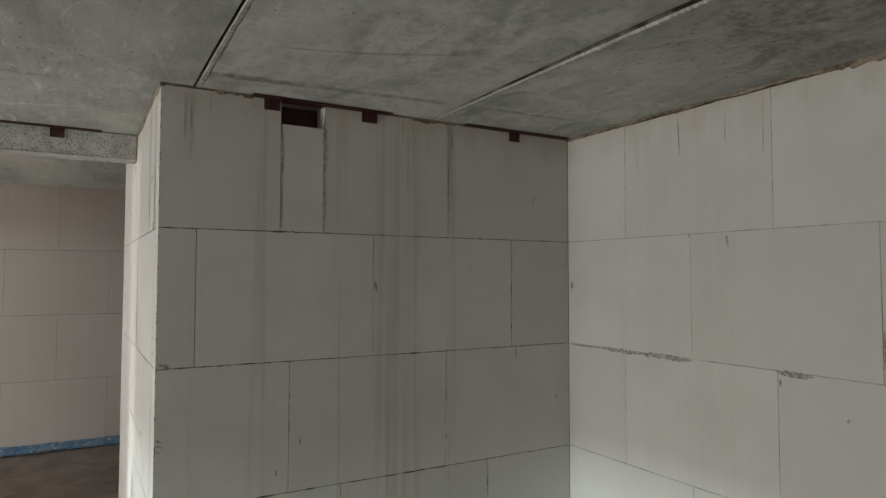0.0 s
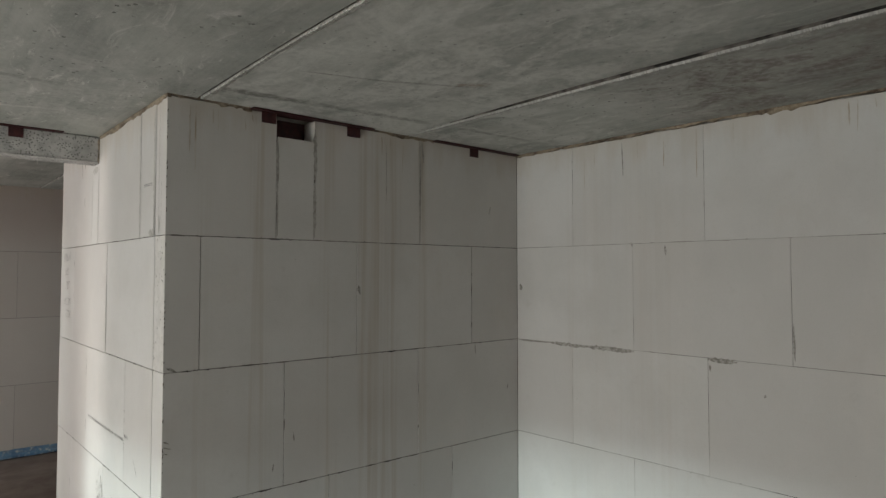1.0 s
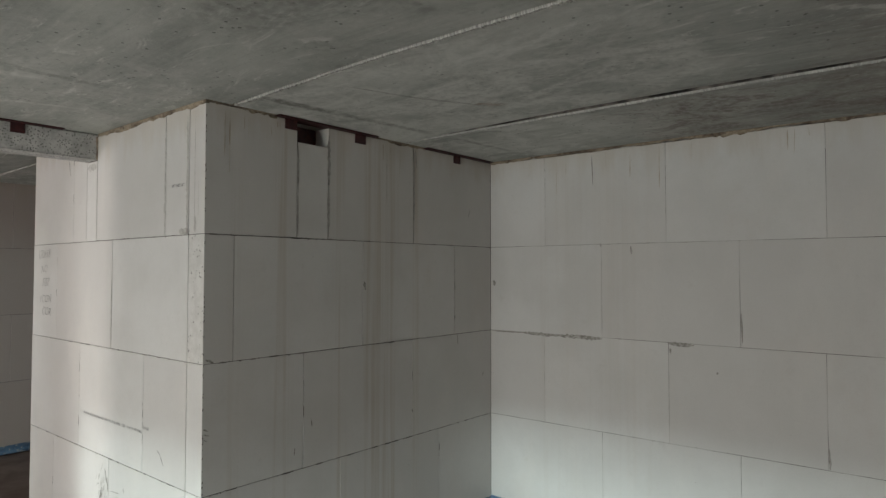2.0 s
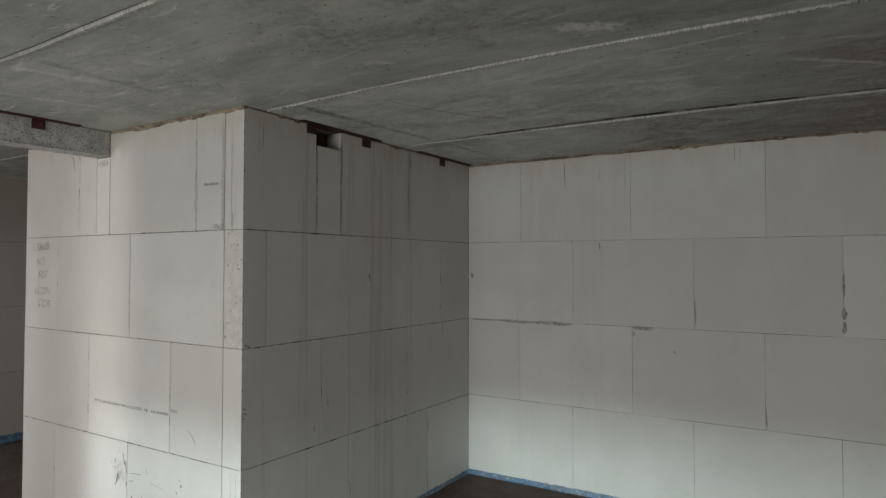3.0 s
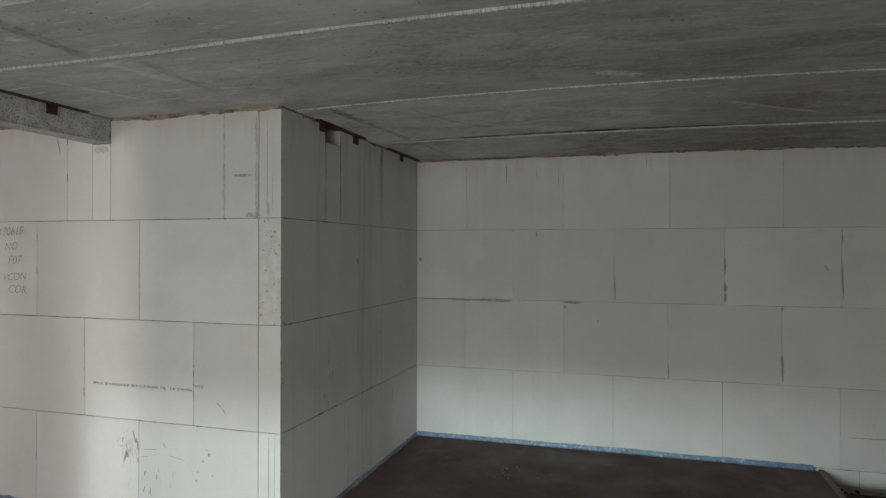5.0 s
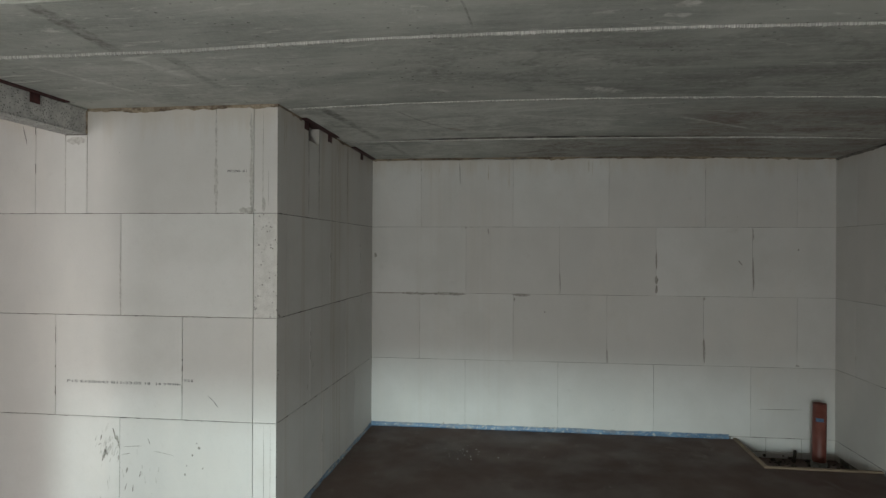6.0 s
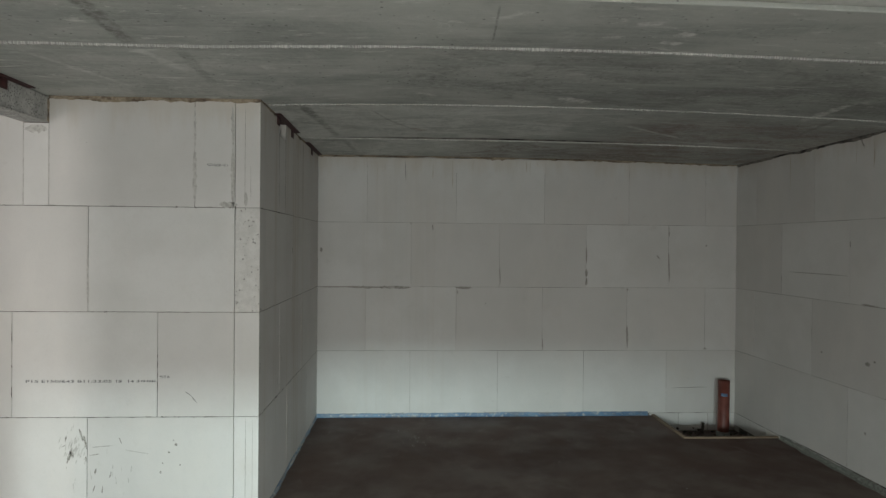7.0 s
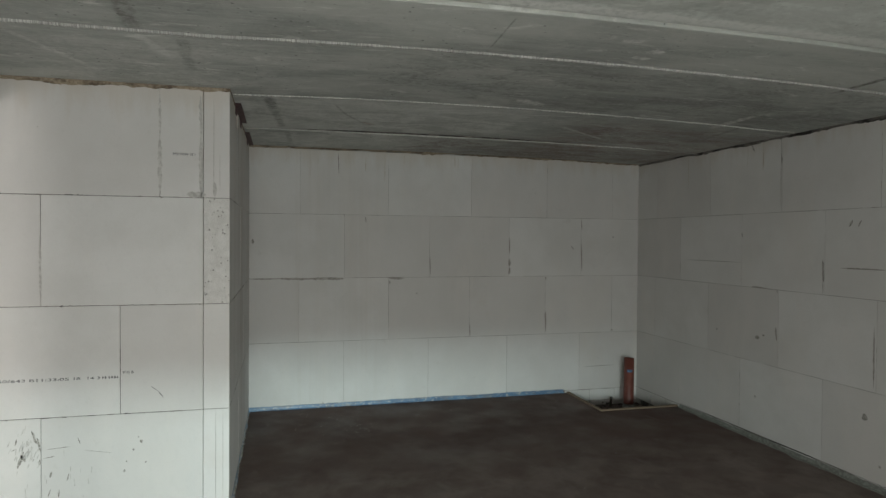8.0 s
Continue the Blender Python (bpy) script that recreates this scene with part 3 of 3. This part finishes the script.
    if hidden:
        part("web", boxes((hidden[0] - a, hidden[1] - a, 0.118, 0.126, -0.138, -0.0068), bevel=0.001), STEEL, root)
    return tagged(root, "dark red primed steel angle under the ceiling slab", "steel angle", "slab angles")


slab_angle(NORTH, 0.41, 1.16, ((0.472, 0.552), (0.992, 1.080)), (0.5, 0.85))
slab_angle(NORTH, 1.635, 2.41, ((1.96, 2.037),))
slab_angle(pose(0, 4.285, 0), -0.55, 0.10, ((-0.172, -0.098),))

# lintel over the opening to the next room
lintel = new("lintel")
lintel.matrix_world = pose(-0.75, 4.285, 2.440)
part("beam", boxes((0, 1.18, 0.0, 0.15, 0.006, 0.160), bevel=0.006), LINTEL, lintel)
bm = bmesh.new()
box(bm, 0, 1.048, -0.002, 0.152, 0.0, 0.0058, bevel=0.002)
part("bottom_edge", bm, LINTEL, lintel)
tagged(lintel, "grey pitted precast concrete lintel over a doorway", "lintel")
bm = ragged(bmesh.new(), RETURN, 2.44, 2.585, 1.058, 1.073, 0.008, upright=True, seed=3.0)
tagged(linked("mortar_fillet", bm, BED), "brown mortar beside the lintel end", "mortar", kind="structure")


# damp membrane and edge strips at the foot of the walls
def skirt(name, m, a, b, high, proud, material, label, category, seed=0.0, step=0.025, wave=1.0):
    bm = bmesh.new()
    rings = []
    n = int((b - a) / step)
    for i in range(n + 1):
        s = a + (b - a) * i / n
        w = noise.noise((s * 2.3 + seed, 0, seed)) + 0.6 * noise.noise((s * 13, seed, 1.0)) + 0.5 * noise.noise((s * 37, seed, 4.0))
        h = high * (1 + 0.18 * wave * w)
        p = proud * (1 + 0.6 * wave * noise.noise((s * 6 + seed, 3.0, seed)))
        q = ((s, 0.004, h), (s, -p * 0.45, h), (s, -p * 0.7, h * 0.55), (s, -p, h * 0.25), (s, -p * 2.2, 0.002), (s, -p * 2.2, -0.02))
        rings.append([bm.verts.new(m @ Vector(v) + Vector((0, 0, FLOOR))) for v in q])
    for r, t in zip(rings, rings[1:]):
        for j in range(5):
            bm.faces.new((r[j], t[j], t[j + 1], r[j + 1]))
    bmesh.ops.recalc_face_normals(bm, faces=bm.faces)
    return tagged(linked(name, bm, material), label, category, kind="structure")


skirt("membrane", EAST, 0.0, 3.385, 0.041, 0.006, MEMBRANE, "blue plastic damp membrane at the foot of the wall", "membrane", 1.0)
skirt("membrane", NORTH, 0.0, 2.42, 0.030, 0.004, MEMBRANE, "blue plastic damp membrane, dusty, at the foot of the wall", "membrane", 4.0, wave=2.6)
skirt("membrane", RETURN, 0.0, 2.18, 0.05, 0.006, MEMBRANE, "blue plastic damp membrane at the foot of the wall", "membrane", 6.0, wave=2.0)
skirt("membrane", FAR, 2.0, 7.6, 0.06, 0.008, MEMBRANE, "blue plastic damp membrane in the next room", "membrane", 9.0)
skirt("edge_strip", SOUTH, 0.84, 7.5, 0.036, 0.017, FOAM, "pale green grey foam edge strip, mortar stained", "edge strip", 12.0, wave=1.4)

# mortar droppings pressed against the membrane
bm = bmesh.new()
rng = random.Random(31)
for i in range(70):
    u = rng.choice((rng.gauss(0.75, 0.22), rng.gauss(1.45, 0.2), rng.gauss(2.2, 0.25), rng.uniform(0.05, 3.3)))
    if 0.03 < u < 3.35:
        r = rng.uniform(0.002, 0.007)
        place = EAST @ Vector((u, -rng.uniform(0.002, 0.012), FLOOR + rng.choice((0.041, 0.041, 0.02)) + rng.uniform(-0.006, 0.005)))
        bmesh.ops.create_icosphere(bm, subdivisions=1, radius=r, matrix=pose(*place, rng.uniform(0, 90), 0, rng.uniform(0, 90)) @ Matrix.Diagonal((1, 2.0, 0.7, 1)))
for i in range(90):
    u = rng.uniform(0.05, 2.38)
    r = rng.uniform(0.003, 0.009)
    place = NORTH @ Vector((u, -rng.uniform(0.003, 0.012), FLOOR + rng.uniform(0.004, 0.036)))
    bmesh.ops.create_icosphere(bm, subdivisions=1, radius=r, matrix=pose(*place, rng.uniform(0, 90), 0, rng.uniform(0, 90)) @ Matrix.Diagonal((1.8, 1, 0.7, 1)))
tagged(linked("mortar_droppings", bm, SMEAR_DARK), "small grey mortar droppings along the blue membrane", "mortar droppings", kind="stuff")

# cut-out in the screed: battens, small foot bricks, rubble, drain pipe
batten = new("formwork_batten")
batten.matrix_world = pose(HX, HY, FLOOR)
part("board", boxes((0.0, 0.034, -0.91, 0.0, -0.10, 0.014), bevel=0.002), WOOD, batten)
tagged(batten, "sawn wooden formwork batten edging the floor cut-out", "batten", "battens")
batten = new("formwork_batten")
batten.matrix_world = pose(HX, HY, FLOOR)
part("board", boxes((0.036, 0.79, -0.034, 0.0, -0.10, 0.014), bevel=0.002), WOOD, batten)
tagged(batten, "sawn wooden formwork batten edging the floor cut-out", "batten", "battens")
for i, u in enumerate((3.40, 3.71, 4.02)):
    for j, z in enumerate((-0.128, -0.256)):
        brick = new("brick", block_mesh(min(0.31, 4.308 - u - 0.0) - 0.006, 0.122, 0.1, BLOCK))
        brick.parent = wall_east
        brick.location = (u + min(0.31, 4.308 - u) / 2, -0.004, z)
for i in range(3):
    brick = new("brick", block_mesh(0.284, 0.122, 0.1, BLOCK))
    brick.parent = wall_south
    brick.location = (0.15 + 0.29 * i, -0.004, -0.128)
bm = bmesh.new()
rng = random.Random(5)
for i in range(260):
    x, y, r = rng.uniform(2.0, 2.70), rng.uniform(-1.26, -0.45), rng.uniform(0.006, 0.022)
    bmesh.ops.create_icosphere(bm, subdivisions=1, radius=r, matrix=pose(x, y, -0.185 + 0.05 * max(0, (x - 2.35) / 0.35) * rng.random(), rng.uniform(0, 90), 0, rng.uniform(0, 90)) @ Matrix.Diagonal((1, 0.7, 0.6, 1)))
tagged(linked("rubble", bm, RUBBLE), "dark damp rubble and sand in the floor cut-out", "rubble", kind="stuff")


def tube(bm, r0, r1, z0, z1, sides=32, inner=0.0):
    rows = [(r0, z0), (r1, z1)] + ([(inner, z1), (inner, z0 + 0.01)] if inner else [])
    rings = [[bm.verts.new((r * math.cos(6.28318 * i / sides), r * math.sin(6.28318 * i / sides), z)) for i in range(sides)] for r, z in rows]
    for a, b in zip(rings, rings[1:]):
        for i in range(sides):
            bm.faces.new((a[i], a[(i + 1) % sides], b[(i + 1) % sides], b[i]))
    if not inner:
        bm.faces.new(rings[-1]), bm.faces.new(rings[0][::-1])
    for f in bm.faces:
        f.smooth = len(f.verts) == 4
    return bm


drain = new("drain_pipe")
drain.matrix_world = pose(2.55, -1.064, -0.185, 0.6, 0.4, 0)
part("pipe", tube(bmesh.new(), 0.0555, 0.0555, 0.0, 0.563, inner=0.051), PIPE, drain)
bm = tube(bmesh.new(), 0.066, 0.064, 0.0, 0.055, inner=0.0562)
part("collar", bm, FOAM, drain, "pale dusty socket collar")
bm = bmesh.new()
rows = []
for i in range(9):
    ang = radians(126 + 8 * i)
    rows.append([bm.verts.new((0.0562 * math.cos(ang), 0.0562 * math.sin(ang), z)) for z in (0.412, 0.442)])
for a, b in zip(rows, rows[1:]):
    bm.faces.new((a[0], b[0], b[1], a[1]))
bmesh.ops.solidify(bm, geom=bm.faces[:], thickness=-0.0006)
part("sticker", bm, LABEL, drain, "blue sticker")
tagged(drain, "red-brown plastic drain pipe standing in the floor cut-out", "drain pipe")
stub = new("conduit_stub")
stub.matrix_world = pose(2.66, -0.90, -0.185, 4, -5, 0)
part("tube", tube(bmesh.new(), 0.014, 0.014, 0.0, 0.11, 14, inner=0.011), RUBBLE, stub)
tagged(stub, "thin dark conduit end sticking out of the rubble", "conduit")


# marks on the walls
def stroke(bm, m, u0, z0, u1, z1, wide, seed, proud=0.0007):
    """A ragged mark from one place on a wall to another."""
    d = Vector((u1 - u0, 0, z1 - z0))
    n = max(3, int(d.length / 0.008))
    side = Vector((-d.z, 0, d.x)).normalized() * wide / 2
    top, low = [], []
    for i in range(n + 1):
        f = i / n
        c = Vector((u0, -proud, z0)) + d * f
        t = min(1.0, 0.25 + 3 * min(f, 1 - f))
        a = t * (1 + 0.7 * noise.noise((f * n * 0.45 + seed, seed, 0)))
        b = t * (1 + 0.7 * noise.noise((f * n * 0.45 + seed, seed, 6)))
        top.append(bm.verts.new(m @ (c + side * a)))
        low.append(bm.verts.new(m @ (c - side * b)))
    for i in range(n):
        bm.faces.new((low[i], low[i + 1], top[i + 1], top[i]))


def marks(name, m, rows, material, label, proud=0.0016):
    bm = bmesh.new()
    for i, row in enumerate(rows):
        stroke(bm, m, *row, seed=i * 3.7 + len(name), proud=proud)
    return tagged(linked(name, bm, material), label, "wall mark", kind="structure")


marks("scuffs", RETURN, ((1.182, 0.532, 1.173, 0.494, 0.008), (1.257, 0.576, 1.282, 0.499, 0.013), (1.297, 0.406, 1.299, 0.376, 0.013), (1.337, 0.462, 1.461, 0.472, 0.004),
      (1.32, 0.411, 1.378, 0.422, 0.006), (1.36, 0.332, 1.352, 0.296, 0.009), (1.449, 0.314, 1.44, 0.272, 0.009), (1.496, 0.52, 1.511, 0.482, 0.005), (1.532, 0.444, 1.671, 0.42, 0.003),
      (1.398, 0.226, 1.395, 0.18, 0.008), (1.354, 0.23, 1.34, 0.185, 0.006), (1.285, 0.534, 1.303, 0.451, 0.011), (1.153, 0.463, 1.176, 0.477, 0.006)), SCUFF, "dark scuffs on the pale wall")
marks("scuffs", RETURN, ((1.837, 0.485, 1.84, 0.465, 0.017), (1.793, 0.436, 1.796, 0.421, 0.013), (1.744, 0.315, 1.747, 0.296, 0.013), (1.756, 0.367, 1.759, 0.356, 0.008), (1.821, 0.508, 1.824, 0.496, 0.008),
      (1.862, 0.355, 1.865, 0.344, 0.008), (1.216, 0.458, 1.184, 0.363, 0.016), (1.20, 0.44, 1.225, 0.40, 0.012)), SCUFF, "dark dots and a smudge on the pale wall")
rng = random.Random(12)
smudge = []
for i in range(46):
    u, z = rng.gauss(1.225, 0.035), rng.gauss(0.43, 0.055)
    d = rng.uniform(0.015, 0.05)
    smudge.append((u, z, u + 0.45 * d * rng.uniform(0.3, 1.2), z + d, rng.uniform(0.0015, 0.006)))
for i in range(16):
    u, z = rng.uniform(1.15, 1.6), rng.uniform(0.12, 0.5)
    smudge.append((u, z, u + rng.uniform(-0.006, 0.006), z + rng.uniform(0.012, 0.05), rng.uniform(0.002, 0.006)))
marks("smudges", RETURN, smudge, SMEAR_PALE, "faint grey rubbed smudges on the pale wall", 0.0012)
marks("scratch", RETURN, ((1.893, 0.801, 1.931, 0.772, 0.004), (1.929, 0.774, 1.962, 0.729, 0.005), (0.62, 2.50, 0.65, 2.38, 0.006)), PENCIL, "thin curved scratch on the wall")
marks("glue_smears", RETURN, ((1.94, 2.55, 1.942, 2.30, 0.014), (1.94, 2.30, 1.943, 1.95, 0.022), (2.168, 2.55, 2.172, 2.30, 0.018), (2.17, 2.30, 2.174, 1.94, 0.022), (2.252, 1.945, 2.25, 2.03, 0.02), (2.09, 1.955, 2.20, 1.953, 0.03),
      (1.302, 1.70, 1.306, 1.30, 0.012), (0.93, 2.40, 1.06, 2.40, 0.045), (0.92, 2.43, 0.922, 1.95, 0.006), (1.07, 2.43, 1.071, 1.95, 0.005)), SMEAR_PALE, "grey glue mortar smeared along the joints")
marks("edge_lines", RETURN, ((2.246, 2.56, 2.245, 1.95, 0.003), (2.258, 0.63, 2.258, 0.03, 0.003), (2.30, 0.63, 2.30, 0.05, 0.002), (2.28, 2.2, 2.281, 1.98, 0.002)), SCUFF, "thin upright lines at the wall's corner")
marks("scuffs", SOUTH, ((0.917, 1.502, 1.699, 1.503, 0.006), (2.755, 1.501, 3.117, 1.502, 0.011), (2.597, 1.558, 2.605, 1.386, 0.02), (1.895, 0.86, 1.949, 0.863, 0.03), (1.982, 0.888, 2.008, 0.892, 0.02), (2.134, 0.977, 2.143, 0.869, 0.018),
      (1.715, 1.772, 1.723, 1.726, 0.014), (2.853, 1.853, 2.826, 1.804, 0.015), (2.927, 1.847, 2.901, 1.803, 0.012), (2.972, 0.482, 2.982, 0.433, 0.04), (2.167, 2.412, 2.175, 2.337, 0.014)), SCUFF, "dark scuffs and pencil lines on the shaded wall")
marks("strip_edge", SOUTH, ((0.86, 0.018, 3.0, 0.018, 0.010), (2.95, 0.018, 7.4, 0.02, 0.010)), JOINT_DARK, "dark line above the edge strip")
marks("glue_smears", SOUTH, ((1.382, 0.863, 1.406, 0.861, 0.015), (1.845, 1.3, 2.045, 1.291, 0.012), (2.134, 1.298, 2.147, 1.261, 0.014), (1.899, 0.352, 1.913, 0.331, 0.018), (3.093, 0.15, 3.106, 0.136, 0.014), (1.819, 2.545, 1.862, 2.47, 0.012),
      (2.165, 2.56, 2.167, 1.96, 0.006), (2.60, 1.40, 2.603, 1.3, 0.006), (3.04, 1.1, 3.042, 0.68, 0.012)), SMEAR_DARK, "grey glue mortar smeared along the joints")
marks("glue_smears", EAST, ((2.725, 1.718, 2.727, 1.535, 0.014), (2.727, 1.479, 2.728, 1.40, 0.026), (2.727, 1.39, 2.728, 1.313, 0.024), (3.589, 1.651, 3.597, 1.348, 0.015), (3.587, 1.92, 3.593, 1.816, 0.010), (1.834, 1.50, 1.839, 1.316, 0.009), (3.156, 0.902, 3.164, 0.67, 0.02),
      (3.148, 1.272, 3.17, 1.267, 0.03), (2.276, 0.78, 2.282, 0.652, 0.012), (1.146, 1.917, 1.152, 1.861, 0.014), (0.927, 1.944, 0.932, 1.916, 0.014), (1.402, 1.256, 1.407, 1.217, 0.012)), SMEAR_DARK, "grey glue mortar pressed out of upright joints")
marks("glue_smears", EAST, ((0.016, 1.284, 0.30, 1.287, 0.012), (0.28, 1.288, 0.60, 1.280, 0.022), (0.58, 1.284, 0.936, 1.282, 0.028), (1.39, 1.284, 1.552, 1.28, 0.026), (3.968, 0.664, 4.0, 0.665, 0.014)), SMEAR_DARK, "grey glue mortar pressed out of a level joint")
marks("scuffs", EAST, ((1.687, 1.125, 1.698, 1.119, 0.014), (0.032, 1.68, 0.038, 1.635, 0.026), (3.632, 0.257, 4.025, 0.264, 0.006), (3.46, 1.628, 3.498, 1.584, 0.011), (0.867, 2.562, 0.874, 2.354, 0.008), (3.98, 1.735, 3.991, 1.724, 0.014)), SCUFF, "small dark marks on the block wall")
marks("scuffs", NORTH, ((1.27, 2.524, 1.271, 2.166, 0.0028), (2.156, 2.213, 2.138, 2.155, 0.007), (1.076, 1.687, 1.086, 1.632, 0.018), (0.015, 1.315, 0.061, 1.292, 0.012), (0.008, 0.975, 0.033, 0.962, 0.008), (0.008, 0.949, 0.043, 0.938, 0.005), (0.008, 0.924, 0.03, 0.912, 0.005),
      (0.557, 0.769, 0.552, 0.729, 0.007), (2.323, 0.982, 2.318, 0.947, 0.008), (0.669, 0.92, 0.675, 0.863, 0.006)), SCUFF, "small dark marks and drips on the block wall")
marks("glue_smears", NORTH, ((0.563, 2.47, 0.566, 2.20, 0.016), (0.565, 2.2, 0.566, 1.95, 0.010), (0.786, 2.55, 0.79, 2.25, 0.022), (0.788, 2.25, 0.786, 1.95, 0.018), (1.53, 2.55, 1.531, 1.95, 0.012), (2.004, 1.283, 2.012, 1.214, 0.008), (1.544, 2.579, 1.56, 2.45, 0.012)), SMEAR, "grey glue mortar smeared along the joints")


def drips(m, a, b, count, seed, top=2.57):
    """Thin brown runs below the mortar bed."""
    rng = random.Random(seed)
    rows = []
    for i in range(count):
        u = rng.uniform(a, b)
        rows.append((u, top, u + rng.uniform(-0.006, 0.006), top - rng.choice((0.04, 0.06, 0.1, 0.16, 0.3)) * rng.uniform(0.6, 1.3), rng.uniform(0.003, 0.008)))
    marks("drips", m, rows, DRIP, "thin brown mortar runs below the ceiling")


drips(EAST, 0.45, 1.35, 5, 3)
drips(EAST, 1.5, 4.2, 4, 4)
drips(NORTH, 1.2, 1.6, 6, 6)
drips(NORTH, 0.1, 0.5, 7, 16)
drips(SOUTH, 0.5, 4.0, 6, 7)
drips(FAR, 3.5, 5.5, 9, 9)


def worn_joints(ob, length, courses, seed, material, share=0.4, most=9.0, widths=(0.002, 0.0025, 0.0035, 0.005)):
    """Chipped and smeared stretches along the joints of a wall."""
    rng = random.Random(seed)
    bm = bmesh.new()
    runs = [((0.0, 0.645 * (3 - c)), (min(length, most), 0.645 * (3 - c))) for c in range(3)]
    for c, joints in enumerate(courses):
        runs += [((u, 0.645 * (3 - c) + 0.01), (u, 0.645 * (4 - c) - 0.07)) for u in joints if u < most]
    for (u0, z0), (u1, z1) in runs:
        span = math.hypot(u1 - u0, z1 - z0)
        at = rng.uniform(0, 0.1)
        while at < span - 0.03:
            d = min(rng.uniform(0.015, 0.09), span - at)
            if rng.random() < (share * 1.5 if z0 == z1 else share * 0.7):
                a, b = at / span, (at + d) / span
                stroke(bm, ob.matrix_world, u0 + (u1 - u0) * a, z0 + (z1 - z0) * a + rng.uniform(-0.0015, 0.0015), u0 + (u1 - u0) * b, z0 + (z1 - z0) * b + rng.uniform(-0.0015, 0.0015), rng.choice(widths), at * 7 + seed, 0.0013)
            at += d + rng.uniform(0.0, 0.06)
    for c in range(3):
        for i in range(int(16 * min(length, most))):
            u, z = rng.uniform(0.02, min(length, most) - 0.02), 0.645 * (3 - c) + rng.choice((-1, 1)) * rng.uniform(0.0005, 0.0035)
            d = rng.uniform(0.004, 0.013)
            stroke(bm, ob.matrix_world, u, z, u + d, z + rng.uniform(-0.002, 0.002), rng.uniform(0.002, 0.0055), u * 5 + seed, 0.0015)
    tagged(linked("worn_joints", bm, material), "chipped dark mortar along the block joints", "joint", kind="structure")


for n, (ob, length, courses, *rest) in enumerate(WALLS[:4]):
    worn_joints(ob, length, courses, 21 + n, JOINT_DARK if n < 2 else SMEAR_DARK, (0.6, 0.4, 0.3, 0.3)[n], 4.4, (0.002, 0.003, 0.0045, 0.007) if n == 0 else (0.002, 0.0025, 0.0035, 0.005))


# chipped corner of the pier
rng = random.Random(40)
chips = []
for i in range(75):
    z = rng.uniform(0.1, 2.55)
    chips.append((0.003, z, rng.uniform(0.004, 0.009), z + rng.uniform(0.004, 0.02), rng.uniform(0.002, 0.0045)))
marks("chipped_corner", NORTH, chips, JOINT_DARK, "small chips along the wall corner")


# writing on the blocks
def writing(m, u, z, text, size, material, name, tilt=0.0, squeeze=1.0):
    c = bpy.data.curves.new("text", "FONT")
    c.body, c.size = text, size
    c.shear = 0.25 if material is PENCIL else 0.0
    c.offset = -0.0019 if material is PENCIL else 0.0002
    ob = bpy.data.objects.new("text", c)
    scene.collection.objects.link(ob)
    me = bpy.data.meshes.new_from_object(ob.evaluated_get(bpy.context.evaluated_depsgraph_get()))
    bpy.data.objects.remove(ob)
    me.materials.clear()
    me.materials.append(material)
    out = new(name, me)
    out.matrix_world = m @ pose(u, -0.002, z, 90, 0, 0) @ pose(0, 0, 0, 0, 0, tilt) @ Matrix.Diagonal((squeeze, 1, 1, 1))
    return tagged(out, "ink stamp on a block" if material is INK else "pencil writing on a block", "writing", kind="structure")


writing(RETURN, 0.937, 0.858, "P15 E150/643 B11:33:05", 0.023, INK, "stamp", 0.0, 2.28)
writing(RETURN, 1.467, 0.858, "18", 0.023, INK, "stamp", 0.0, 1.9)
writing(RETURN, 1.54, 0.858, "14 3", 0.023, INK, "stamp", 0.0, 1.9)
marks("stamp_bars", RETURN, [(u, 0.858, u, 0.874, 0.009) for u in (1.630, 1.644, 1.664, 1.679, 1.694, 1.709)], INK, "unreadable ink stamp")
writing(RETURN, 1.735, 0.884, "910 B", 0.024, INK, "stamp", 0.0, 1.1)
writing(RETURN, 2.013, 2.188, "PFE150/80 18 1", 0.021, INK, "stamp", 0.0, 0.98)
writing(RETURN, 0.09, 1.835, "170618", 0.085, PENCIL, "pencil_note", 3, 0.9)
writing(RETURN, 0.15, 1.735, "NO", 0.075, PENCIL, "pencil_note", 4)
writing(RETURN, 0.18, 1.640, "F07", 0.085, PENCIL, "pencil_note", 2)
writing(RETURN, 0.13, 1.525, "VCON", 0.075, PENCIL, "pencil_note", 3)
writing(RETURN, 0.18, 1.445, "COR", 0.080, PENCIL, "pencil_note", -2)

# loose things on the floor
board = new("wooden_board")
board.matrix_world = pose(0.135, 5.358, FLOOR, 0, 0, 6)
part("plank", boxes((0, 0.19, 0, 0.16, 0.0, 0.03), bevel=0.003), WOOD, board)
tagged(board, "short pale wooden board lying by the wall end", "board")
bm = bmesh.new()
rng = random.Random(8)
for i in range(52):
    if i < 30:
        x, y = rng.gauss(2.0, 0.12), rng.gauss(2.05, 0.14)
    else:
        x, y = rng.uniform(-0.5, 2.6), rng.uniform(-0.3, 2.95)
    r = rng.uniform(0.0015, 0.005) if i < 30 else rng.uniform(0.0015, 0.0035)
    bmesh.ops.create_icosphere(bm, subdivisions=1, radius=r, matrix=pose(x, y, FLOOR + r * 0.4, rng.uniform(0, 90), 0, rng.uniform(0, 180)) @ Matrix.Diagonal((1.6, 1, 0.6, 1)))
tagged(linked("crumbs", bm, SMEAR_PALE), "pale block crumbs scattered on the screed", "crumbs", kind="stuff")

lay_blocks()
